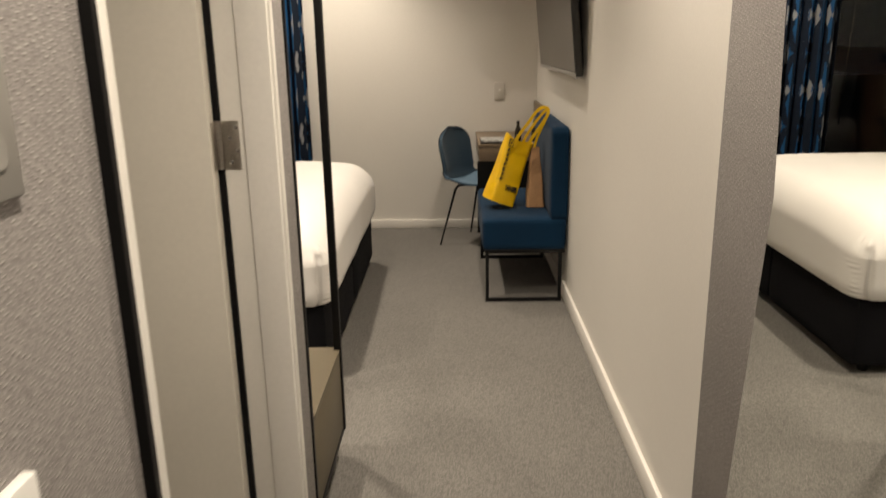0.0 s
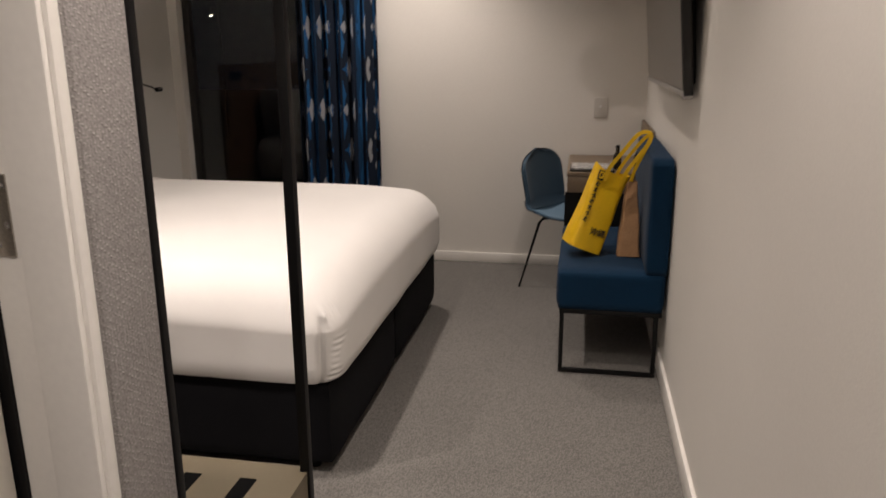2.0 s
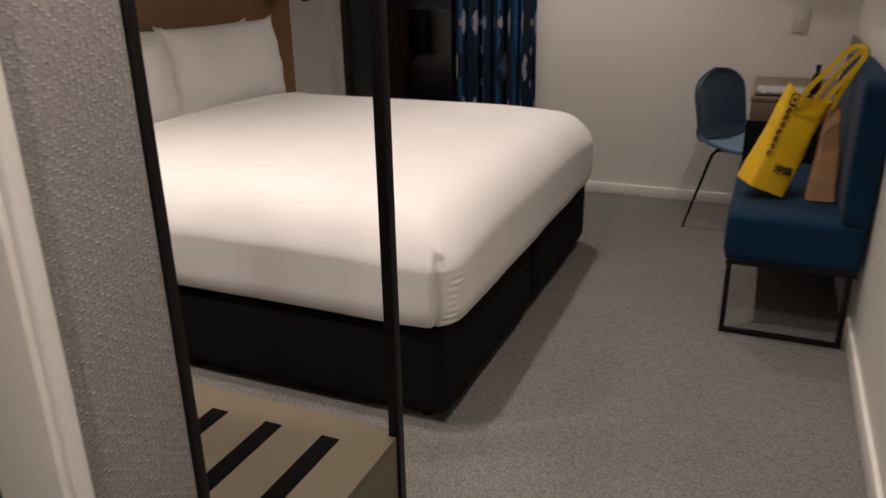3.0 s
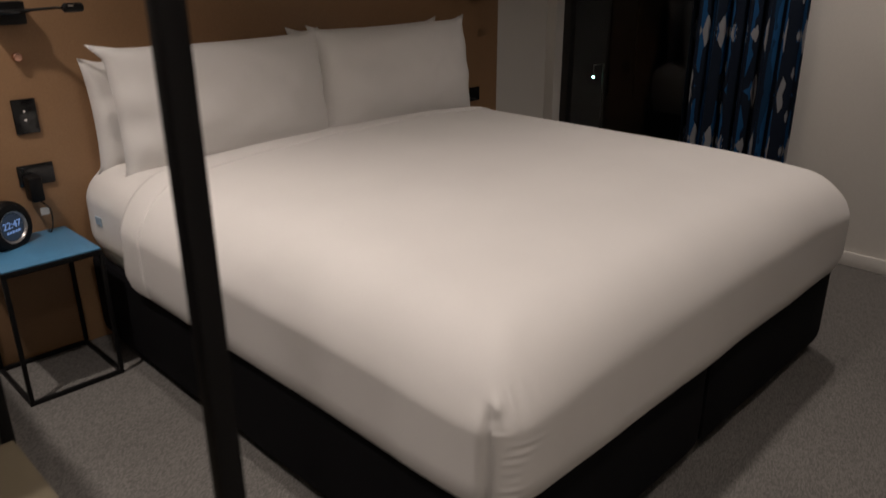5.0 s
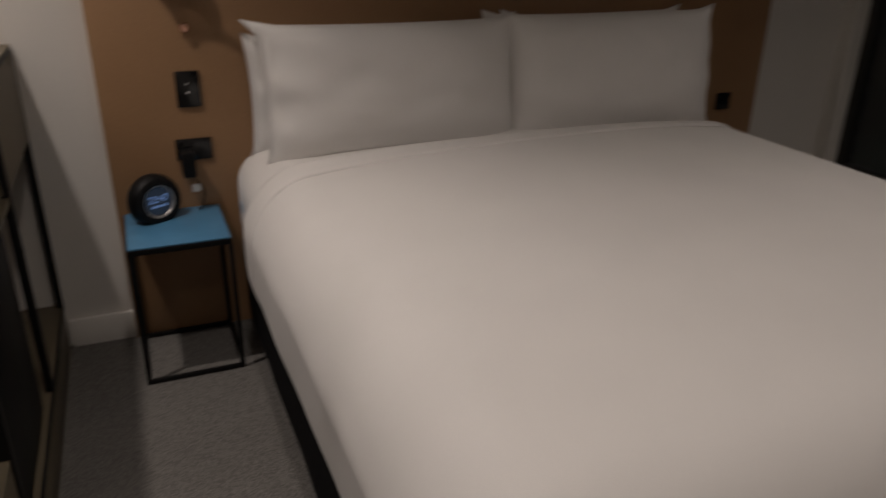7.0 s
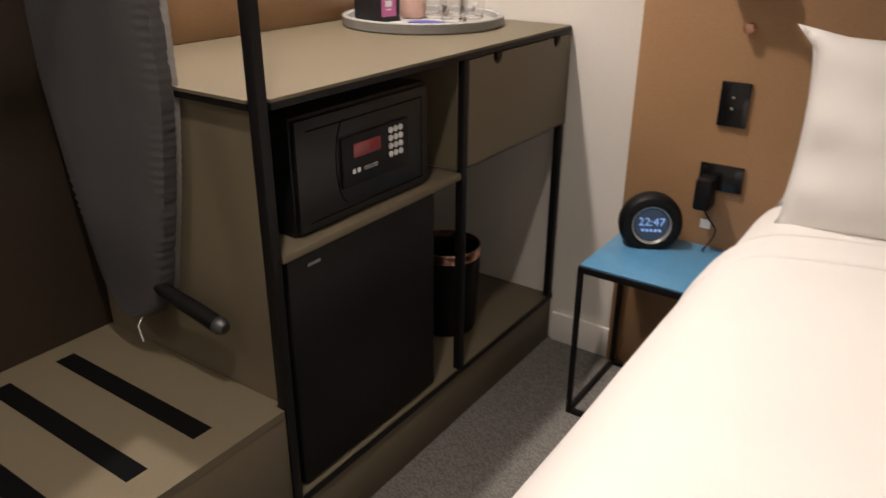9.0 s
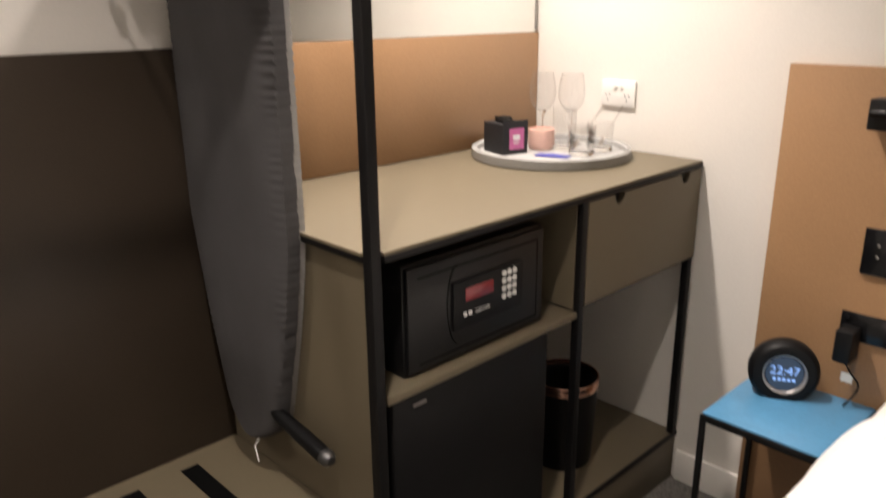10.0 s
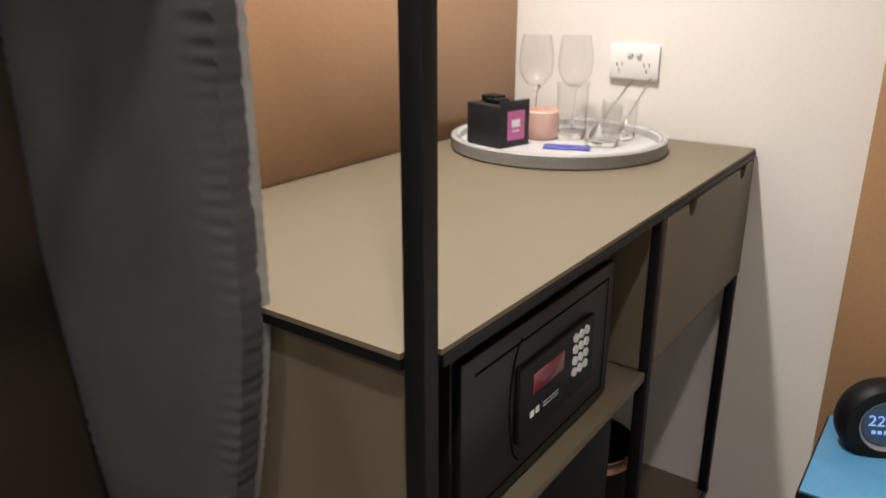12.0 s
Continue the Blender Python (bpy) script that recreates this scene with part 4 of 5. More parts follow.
def board_body(x0, x1, grow, ruffle):
    """The board's long rounded outline, nose down; x1 is the ironing face."""
    bm = bmesh.new()
    rings, n, zt = [], 24, 1.72
    for i in range(421):
        z = 0.50 - grow + (zt + 2 * grow - 0.50) * i / 420
        a = min(1.0, max(0.0, (z - 0.555) / 0.43))        # straight taper to a blunt round nose
        half = 0.098 + 0.094 * (1.25 * a - 0.25 * a ** 3) + grow
        if z < 0.575:
            half *= max(0.03, 1 - ((0.575 - z) / (0.0755 + grow)) ** 2) ** 0.5
        ring = []
        for k in range(n + 1):
            u = -1 + 2 * k / n
            ring.append(bm.verts.new((x1 - 0.016 * abs(u) ** 7 + 0.0015 * noise.noise((u * 4, z * 6, 2.0)) + ruffle * (0.55 + 0.9 * noise.noise((u, z * 9, 9.0))) * math.sin(z * 360 + abs(u) * 9 + 4 * noise.noise((u, z * 14, 5.0))) * max(0.0, (abs(u) - 0.80) / 0.20) ** 1.5 * max(0.0, 0.15 + noise.noise((u, z * 5, 1.0))) * 1.7, IBY + u * half, z)))
        for k in range(n + 1):
            u = 1 - 2 * k / n
            w = ruffle * (0.5 * noise.noise((u * 3, z * 40, 0.5)) + 0.12 * math.sin(z * 360 + 9 + 4 * noise.noise((u, z * 14, 5.0)))) * abs(u) ** 5
            ring.append(bm.verts.new((x0 + abs(w) * 0.6, IBY + u * half + w, z)))
        rings.append(ring)
    for a, b in zip(rings, rings[1:]):
        for k in range(len(a)):
            j = (k + 1) % len(a)
            bm.faces.new((a[k], a[j], b[j], b[k]))
    bm.faces.new(rings[0][::-1])
    bm.faces.new(rings[-1])
    bmesh.ops.recalc_face_normals(bm, faces=bm.faces)
    return bm


part("cover", board_body(IBX - 0.044, IBX, 0.0, 0.007), BOARD_CLOTH, board, smooth=60)
part("cover_hem", board_body(IBX - 0.0475, IBX - 0.0452, -0.008, 0.004), material("pale_cover_hem", (0.30, 0.29, 0.28), 0.8), board, "pale gathered hem of the cover", smooth=60)
foot = part("foot_bar", sweep([(IBX - 0.022, IBY + 0.06, 0.60), (IBX - 0.018, IBY + 0.11, 0.585), (IBX - 0.022, IBY + 0.19, 0.567), (IBX - 0.024, IBY + 0.252, 0.553)], [0.012, 0.015, 0.017, 0.017], 18), BLACK_MATT, board)
part("foot_cap", lathe([(0, 0.016), (0.010, 0.014), (0.0165, 0.006), (0.018, -0.006), (0.0165, -0.012), (0, -0.014)], (IBX - 0.025, IBY + 0.262, 0.551), 18, Matrix.Rotation(radians(-96), 4, "X")), SILVER_DARK, foot, "dark grey metal end cap")
part("drawstring", sweep([(IBX - 0.010, IBY + 0.030, 0.505), (IBX + 0.006, IBY + 0.034, 0.490), (IBX + 0.004, IBY + 0.040, 0.455)], 0.0016, 6), WHITE_PLASTIC, board)
part("leg", sweep([(IBX - 0.057, IBY - 0.10, 1.60), (IBX - 0.057, IBY - 0.11, 1.08)], 0.006, 12), BLACK, board)

# cabinet for safe, fridge and drawer
cab = thing("cabinet", (-1.92, 2.25, 0), "taupe laminate cabinet on a black frame", "cabinet")
MX = -1.952
part("top", boxes((CX0, CX1 - 0.017, YB + 0.016, CF - 0.001, CT - 0.006, CT), (CX1 - 0.017, CX1 + 0.013, YB + 0.016, CF - 0.027, CT - 0.006, CT)), LAMINATE, cab, smooth=0)
part("top_edge", boxes((CX0, CX1 - 0.017, CF - 0.014, CF + 0.001, CT - 0.018, CT - 0.0065), (CX1 + 0.002, CX1 + 0.012, YB + 0.016, CF - 0.027, CT - 0.018, CT - 0.0065)), BLACK, cab, smooth=0)
part("side_panel", boxes((CX1 - 0.016, CX1 - 0.002, YB + 0.016, CF - 0.028, 0.0, CT - 0.019)), LAMINATE, cab, smooth=0)
part("middle_panel", boxes((MX - 0.006, MX + 0.010, YB + 0.016, CF - 0.016, 0.716, CT - 0.019)), LAMINATE, cab, smooth=0)
part("shelf", boxes((MX - 0.004, CX1 - 0.017, YB + 0.016, CF - 0.004, 0.694, 0.710), bevel=0.001), LAMINATE, cab)
part("back_panel", boxes((MX, CX1 - 0.017, YB + 0.016, YB + 0.024, 0.17, CT - 0.019)), LAMINATE, cab, smooth=0)
part("base", boxes((CX0, CX1 - 0.017, YB + 0.016, CF - 0.006, 0.0, 0.160), bevel=0.001), LAMINATE, cab)
part("base_edge", boxes((CX0, CX1 - 0.017, CF - 0.0055, CF - 0.001, 0.148, 0.163)), BLACK, cab, smooth=0)
part("rear_rail", boxes((CX0, MX, YB + 0.016, YB + 0.022, 0.1605, 0.168)), BLACK, cab, smooth=0)
for px0, z0, z1 in ((MX - 0.014, 0.163, CT - 0.019), (CX0 + 0.010, 0.163, 0.716)):
    part("post", boxes((px0, px0 + 0.020, CF - 0.020, CF, z0, z1), bevel=0.001), BLACK, cab)

# drawer front with two half-round finger notches in its top edge
dw0, dw1, dz0, dz1 = CX0 + 0.003, MX - 0.017, 0.722, CT - 0.022
notch = (-2.093, -2.402)
bm = bmesh.new()
line = [(dw0, dz0), (dw1, dz0), (dw1, dz1)]
for nx in notch:
    line += [(nx + 0.0205 * math.cos(a), dz1 - 0.026 * math.sin(a) ** 0.8 if math.sin(a) > 0 else dz1) for a in (math.pi * i / 12 for i in range(13))]
line += [(dw0, dz1)]
fa = [bm.verts.new((x, CF, z)) for x, z in line]
fb = [bm.verts.new((x, CF - 0.016, z)) for x, z in line]
bm.faces.new(fa)
bm.faces.new(fb[::-1])
for i in range(len(fa)):
    j = (i + 1) % len(fa)
    bm.faces.new((fa[i], fb[i], fb[j], fa[j]))
bmesh.ops.recalc_face_normals(bm, faces=bm.faces)
drawer = part("drawer", bm, LAMINATE, cab, smooth=0)
part("drawer_box", boxes((dw0 + 0.01, dw1 - 0.01, YB + 0.05, CF - 0.0165, dz0 + 0.006, dz1 - 0.03)), BLACK_MATT, drawer, smooth=0)
part("bottom_edge", boxes((dw0, dw1, CF - 0.016, CF - 0.001, dz0 - 0.0045, dz0 - 0.0005)), BLACK, drawer, smooth=0)

# safe
SX0, SX1, SZ0, SZ1, SF = -1.850, -1.438, 0.7105, 0.940, 2.516
safe = thing("safe", (-1.65, 2.4, SZ0), "black steel room safe with keypad and red display", "safe")
part("body", boxes((SX0, SX1, YB + 0.07, SF - 0.012, SZ0, SZ1), bevel=0.003), SAFE_GREY, safe)
sdoor = part("door", boxes((SX0 + 0.006, SX1 - 0.004, SF - 0.0115, SF, SZ0 + 0.006, SZ1 - 0.006), bevel=0.004), SAFE_GREY, safe)
part("groove", boxes((SX0 + 0.03, SX1 - 0.03, SF, SF + 0.0006, SZ1 - 0.030, SZ1 - 0.027), (SX0 + 0.03, SX1 - 0.03, SF, SF + 0.0006, SZ0 + 0.022, SZ0 + 0.025), (SX0 + 0.028, SX0 + 0.030, SF, SF + 0.0006, SZ0 + 0.022, SZ1 - 0.027)), SLOT, sdoor, smooth=0)
arc = [(-1.575 + 0.055 * math.cos(a) * 0.55, SF + 0.0005, 0.832 + 0.085 * math.sin(a)) for a in (radians(d) for d in range(-80, 81, 10))]
part("arc_groove", sweep(arc, 0.0012, 6), SLOT, sdoor)
panel = part("keypad_panel", boxes((-1.766, -1.556, SF, SF + 0.008, 0.777, 0.880), bevel=0.003), BLACK_MATT, safe)
part("display", boxes((-1.670, -1.588, SF + 0.008, SF + 0.0092, 0.834, 0.862), bevel=0.0006), RED_DISPLAY, panel, "unlit red display window")
part("logo", boxes((-1.592, -1.583, SF + 0.008, SF + 0.0087, 0.803, 0.812), (-1.606, -1.597, SF + 0.008, SF + 0.0087, 0.803, 0.812), (-1.660, -1.617, SF + 0.008, SF + 0.0082, 0.808, 0.8092), (-1.660, -1.617, SF + 0.008, SF + 0.0082, 0.803, 0.8042)), WHITE_INK, panel, smooth=0)
for r_ in range(4):
    for c_ in range(3):
        part("key", lathe([(0, 0.003), (0.0060, 0.0028), (0.0066, 0.0)], (-1.703 - 0.0165 * c_, SF + 0.008, 0.866 - 0.0170 * r_), 14, Matrix.Rotation(radians(-90), 4, "X")), KEY_WHITE, panel)

# small fridge
FX0, FX1 = -1.855, -1.392
fridge = thing("minibar_fridge", (-1.64, 2.3, 0.1605), "small black minibar fridge with a plain door", "fridge")
part("body", boxes((FX0, FX1, YB + 0.05, 2.455, 0.1605, 0.672), bevel=0.004), BLACK_MATT, fridge)
fd = part("door", boxes((FX0 - 0.004, FX1 + 0.004, 2.457, 2.527, 0.165, 0.686), bevel=0.008), BLACK_MATT, fridge)
part("badge", boxes((-1.474, -1.440, 2.527, 2.5278, 0.658, 0.664)), SILVER, fd, "small silver badge", smooth=0)
part("hinge_foot", boxes((FX0 - 0.004, FX0 + 0.02, 2.45, 2.51, 0.1605, 0.1645)), SILVER, fridge, smooth=0)

# waste bin
bin_ = thing("waste_bin", (-2.138, 2.372, 0.161), "round black waste bin with a copper rim", "waste bin")
part("bucket", lathe([(0, 0.0), (0.082, 0.0), (0.085, 0.01), (0.096, 0.242), (0.093, 0.242), (0.081, 0.012), (0, 0.012)], (-2.138, 2.372, 0.161), 40), BLACK_MATT, bin_)
part("rim", lathe([(0.0963, 0.232), (0.0975, 0.238), (0.0975, 0.256), (0.0962, 0.26), (0.0935, 0.26), (0.0925, 0.2425), (0.0963, 0.2425)], (-2.138, 2.372, 0.161), 40), ROSE, bin_, "polished copper rim")

# tray with tea box, cup, glasses
TC = Vector((-2.266, 2.200, CT + 0.0005))
tray = thing("serving_tray", TC, "round grey tray with a pale speckled base", "tray")
part("rim", lathe([(r * 1.035, h) for r, h in [(0.203, 0.006), (0.203, 0.024), (0.206, 0.028), (0.211, 0.028), (0.2145, 0.025), (0.2145, 0.003), (0.211, 0), (0.203, 0)]], TC, 72), TRAY_GREY, tray)
part("base", lathe([(0, 0), (0.2100, 0), (0.2100, 0.010), (0, 0.010)], TC, 64), TRAY_PALE, tray)
part("inner_lip", lathe([(0.2055, 0.0101), (0.2055, 0.0245), (0.2098, 0.0275), (0.2099, 0.0101)], TC, 64), TRAY_PALE, tray)
TS = TC.z + 0.0102

tb = thing("tea_box", (-2.182, 2.100, TS), "black card tea box with a pink label", "tea box")
mt = pose(-2.182, 2.104, TS, 0, 0, -14) @ Matrix.Scale(1.16, 4)
part("carton", boxes((-0.036, 0.036, -0.040, 0.040, 0, 0.072), bevel=0.001, m=mt), PURPLE_DARK, tb)
part("front_flap", boxes((-0.036, 0.036, 0.0403, 0.0425, 0.0, 0.080), bevel=0.0005, m=mt), PURPLE_DARK, tb)
part("sachets", boxes((-0.018, 0.012, -0.030, 0.002, 0.0722, 0.084), (-0.010, 0.020, -0.012, 0.020, 0.0722, 0.080), bevel=0.002, m=mt), BLACK_MATT, tb)
lab = part("label", boxes((-0.024, 0.018, 0.0426, 0.0432, 0.012, 0.062), m=mt), PINK_CARD, tb, "pink printed label", smooth=0)
part("label_mark", boxes((-0.012, 0.008, 0.0433, 0.0436, 0.034, 0.047), (-0.010, 0.006, 0.0433, 0.0436, 0.026, 0.029), m=mt), WHITE_INK, lab, smooth=0)

solid("sugar_bowl", lathe([(0, 0), (0.030, 0), (0.036, 0.006), (0.0385, 0.02), (0.0375, 0.058), (0.035, 0.060), (0.0345, 0.056), (0.034, 0.012), (0, 0.010)], (-2.285, 2.150, TS), 36), PINK_CERAMIC, "small pink ceramic sugar bowl on the tray", "bowl", (-2.285, 2.150, TS))


def wine_glass(x, y):
    t = thing("wine_glass", (x, y, TS), "clear stemmed wine glass on the tray", "wine glass", "glasses on the tray")
    bowl = [(0.0100, 0.0985), (0.022, 0.1040), (0.035, 0.124), (0.039, 0.148), (0.0365, 0.178), (0.030, 0.208), (0.0292, 0.208), (0.0355, 0.178), (0.038, 0.148), (0.034, 0.125), (0.021, 0.1055), (0.0100, 0.1000)]
    part("bowl", lathe(bowl, (x, y, TS), 36), GLASSWARE, t, smooth=60)
    part("stem", lathe([(0, 0.0045), (0.006, 0.005), (0.0036, 0.012), (0.0034, 0.080), (0.0055, 0.089), (0.0125, 0.0975), (0.0120, 0.1000), (0.006, 0.1015), (0, 0.1020)], (x, y, TS), 28), SOLID_GLASS, t, smooth=60)
    part("foot", lathe([(0, 0), (0.034, 0), (0.034, 0.0015), (0.006, 0.0043), (0, 0.0043)], (x, y, TS), 36), GLASSWARE, t, smooth=60)


def tumbler(x, y, r, h, label):
    t = thing("tumbler", (x, y, TS), label, "tumbler", "glasses on the tray")
    part("wall", lathe([(r * 0.93, 0.0125), (r, h), (r - 0.0016, h), (r * 0.93 - 0.002, 0.0125)], (x, y, TS), 36), GLASSWARE, t, smooth=60)
    part("base", lathe([(0, 0.001), (r * 0.55, 0.002), (r * 0.80, 0.0), (r * 0.90, 0.004), (r * 0.93, 0.0122), (r * 0.84, 0.0122), (r * 0.5, 0.0095), (0, 0.0085)], (x, y, TS), 36), SOLID_GLASS, t, smooth=60)


wine_glass(-2.356, 2.095)
wine_glass(-2.395, 2.170)
tumbler(-2.322, 2.203, 0.034, 0.118, "tall clear drinking glass on the tray")
tumbler(-2.285, 2.290, 0.038, 0.080, "low clear tumbler holding a teaspoon")
tumbler(-2.375, 2.288, 0.038, 0.080, "low clear tumbler holding a teaspoon")


def teaspoon(foot, tip):
    a, b = Vector(foot), Vector(tip)
    t = thing("teaspoon", a, "steel teaspoon standing in a glass", "teaspoon", "teaspoons")
    part("handle", sweep([a.lerp(b, k) for k in (0.26, 0.45, 0.7, 0.86, 0.93, 1.0)], [0.0018, 0.0017, 0.0022, 0.0038, 0.0046, 0.0030], 10, squash=0.45), STEEL, t)
    part("bowl", sweep([a.lerp(b, k) for k in (0.0, 0.05, 0.12, 0.20, 0.26)], [0.003, 0.009, 0.0115, 0.008, 0.002], 12, squash=0.35), STEEL, t)


teaspoon((-2.272, 2.268, TS + 0.014), (-2.312, 2.335, TS + 0.132))
teaspoon((-2.366, 2.292, TS + 0.014), (-2.398, 2.342, TS + 0.128))
sachet = soft_box(-2.236, -2.196, 2.200, 2.294, TS, TS + 0.004, 0.002, 8, puff=0.003, wobble=0.001, wobble_scale=60)
bmesh.ops.rotate(sachet, cent=(-2.216, 2.247, TS), matrix=Matrix.Rotation(radians(20), 3, "Z"), verts=sachet.verts)
solid("sachet", sachet, BLUE_FOIL, "blue foil sachet lying on the tray", "sachet", (-2.216, 2.247, TS), 60)

# ---------------------------------------------------------------- bench seat, television, desk
sofa = thing("banquette", (0.37, 4.55, 0), "teal upholstered bench seat with a straight back and black frame", "bench seat")
SY0, SY1 = 4.085, 4.985
part("seat", soft_box(0.140, 0.590, SY0, SY1, 0.292, 0.462, 0.028, 16, puff=0.014, wobble=0.003, wobble_scale=6), TEAL, sofa, smooth=180)
part("backrest", soft_box(0.498, 0.5945, SY0 + 0.003, SY1, 0.452, 0.935, 0.020, 14, wobble=0.003, wobble_scale=5), TEAL, sofa, smooth=180)
part("seat_rail", boxes((0.155, 0.580, SY0 + 0.006, SY1 - 0.006, 0.272, 0.2915), bevel=0.002), BLACK, sofa)
w = 0.018
for ly in (SY0 + 0.008, SY1 - 0.055):
    part("leg_frame", boxes((0.158, 0.158 + w, ly, ly + w, 0.018, 0.272), (0.566 - w, 0.566, ly, ly + w, 0.018, 0.272), (0.158, 0.566, ly, ly + w, 0.0, 0.018), bevel=0.0015), BLACK, sofa)

tv = thing("television", (XR, 4.39, 1.2), "large black flat television tilted forward on the wall", "television")
TVY0, TVY1, TVH = 3.680, 5.105, 0.815
tvm = Matrix.Translation((0.553, 0, 1.205)) @ Matrix.Rotation(radians(-5.5), 4, "Y")
part("cabinet", boxes((-0.004, 0.028, TVY0, TVY1, 0, TVH), bevel=0.003, m=tvm), TV_FRAME, tv)
part("screen", boxes((-0.0062, -0.0042, TVY0 + 0.010, TVY1 - 0.010, 0.020, TVH - 0.010), m=tvm), SCREEN, tv, smooth=0)
part("bezel", boxes((-0.0075, -0.0042, TVY0, TVY1, 0, 0.018), bevel=0.0006, m=tvm), SILVER, tv, "silver lower bezel")
part("badge", boxes((-0.006, 0.026, TVY0 + 0.002, TVY0 + 0.05, -0.010, -0.0005), bevel=0.002, m=tvm), SILVER, tv)
part("rear_housing", boxes((0.0285, 0.052, TVY0 + 0.10, TVY1 - 0.10, 0.03, TVH - 0.2), bevel=0.01, m=tvm), BLACK_MATT, tv)
part("wall_mount", boxes((0.583, XR, 4.15, 4.63, 1.32, 1.72), bevel=0.003), BLACK, tv)

desk = thing("desk", (0.37, 5.4, 0), "narrow brown laminate desk on black legs against the wall", "desk")
DX0, DX1, DDY0, DDY1 = 0.150, 0.590, 5.060, 5.765
part("desktop", boxes((DX0, DX1, DDY0, DDY1, 0.703, 0.725), bevel=0.002), BROWN_BOARD, desk)
part("apron", boxes((DX0 + 0.004, DX1 - 0.004, DDY0 + 0.004, DDY0 + 0.022, 0.615, 0.7025), (DX0 + 0.004, DX0 + 0.022, DDY0 + 0.023, DDY1 - 0.004, 0.615, 0.7025), bevel=0.001), BROWN_BOARD, desk)
part("back_panel", boxes((DX1 - 0.016, DX1, DDY0 + 0.002, DDY1, 0.7255, 0.945), bevel=0.001), BROWN_BOARD, desk)
for lx in (DX0 + 0.03, DX1 - 0.05):
    for ly in (DDY0 + 0.023, DDY1 - 0.05):
        part("leg", boxes((lx, lx + 0.022, ly, ly + 0.022, 0.0, 0.6145), bevel=0.001), BLACK, desk)
part("modesty_panel", boxes((DX0 - 0.006, DX1 - 0.055, DDY0 + 0.006, DDY0 + 0.020, 0.14, 0.6145)), BLACK_MATT, desk, smooth=0)

mag = thing("magazine", (0.28, 5.18, 0.7255), "stack of printed magazines lying on the desk", "magazine")
part("lower_magazine", boxes((0.165, 0.40, 5.075, 5.28, 0.7255, 0.735), bevel=0.001), INK, mag)
part("upper_magazine", boxes((0.172, 0.39, 5.085, 5.28, 0.7352, 0.745), bevel=0.001), PAPER, mag)
for bx, by, tall in ((0.415, 5.20, 1.2), (0.525, 5.21, 1.25)):
    bot = thing("bottle", (bx, by, 0.7255), "small dark glass bottle standing on the desk", "bottle", "bottles on the desk")
    part("glass", lathe([(r, h * tall) for r, h in ((0, 0), (0.020, 0), (0.022, 0.005), (0.022, 0.055), (0.018, 0.068), (0.0105, 0.078), (0.010, 0.098), (0, 0.098))], (bx, by, 0.7255), 28), BOTTLE, bot)
    part("cap", lathe([(0, 0.014), (0.0105, 0.013), (0.012, 0.0), (0, 0.0)], (bx, by, 0.7255 + 0.0983 * tall), 18), BLACK, bot)

# desk chair: moulded shell on thin black legs
chair = thing("desk_chair", (0.192, 5.345, 0), "blue-grey shell desk chair on thin black metal legs", "chair")
cm = pose(0.192, 5.345, 0, 0, 0, 58)     # local -y is the chair's front


def shell_point(u, v):
    """A place on the moulded shell: u across it, v from the seat's front edge over the bend to the top of the back."""
    if v < 0.45:            # seat
        q = v / 0.45
        y, z, half, dish = -0.21 + 0.36 * q, 0.445 - 0.022 * math.sin(math.pi * q), 0.205 + 0.02 * math.sin(math.pi * q), 0.020
    elif v < 0.6:           # bend
        a = (v - 0.45) / 0.15 * math.radians(78)
        y, z, half, dish = 0.15 + 0.085 * math.sin(a), 0.445 + 0.085 * (1 - math.cos(a)), 0.205 - 0.012 * (v - 0.45) / 0.15, 0.026
    else:                   # back, a little waisted, with a broad round top
        q = (v - 0.6) / 0.4
        y, z, half, dish = 0.233 + 0.055 * q, 0.512 + 0.282 * q, (0.193 + 0.012 * q) * max(0.006, 1 - max(0.0, (q - 0.50) / 0.50) ** 2.6) ** 0.5, 0.036
    up = dish * abs(u) ** 2.4
    blend = min(1.0, max(0.0, (v - 0.42) / 0.16))
    return Vector((u * half, y - up * blend, z + up * (1 - blend)))


def shell(thickness, spread, lift=0.0, v0=0.0, v1=1.0):
    bm = bmesh.new()
    nu, nv = 18, 56
    rows = []
    for j in range(nv + 1):
        row = []
        for i in range(nu + 1):
            q = shell_point(2 * i / nu - 1, v0 + (v1 - v0) * (1 - (1 - j / nv) ** 1.8))
            row.append(bm.verts.new((q.x * spread, q.y, q.z + lift)))
        rows.append(row)
    for a, b in zip(rows, rows[1:]):
        for i in range(nu):
            bm.faces.new((a[i], a[i + 1], b[i + 1], b[i]))
    bmesh.ops.recalc_face_normals(bm, faces=bm.faces)
    bmesh.ops.solidify(bm, geom=bm.faces[:], thickness=thickness)
    bmesh.ops.recalc_face_normals(bm, faces=bm.faces)
    bmesh.ops.transform(bm, matrix=cm, verts=bm.verts)
    return bm


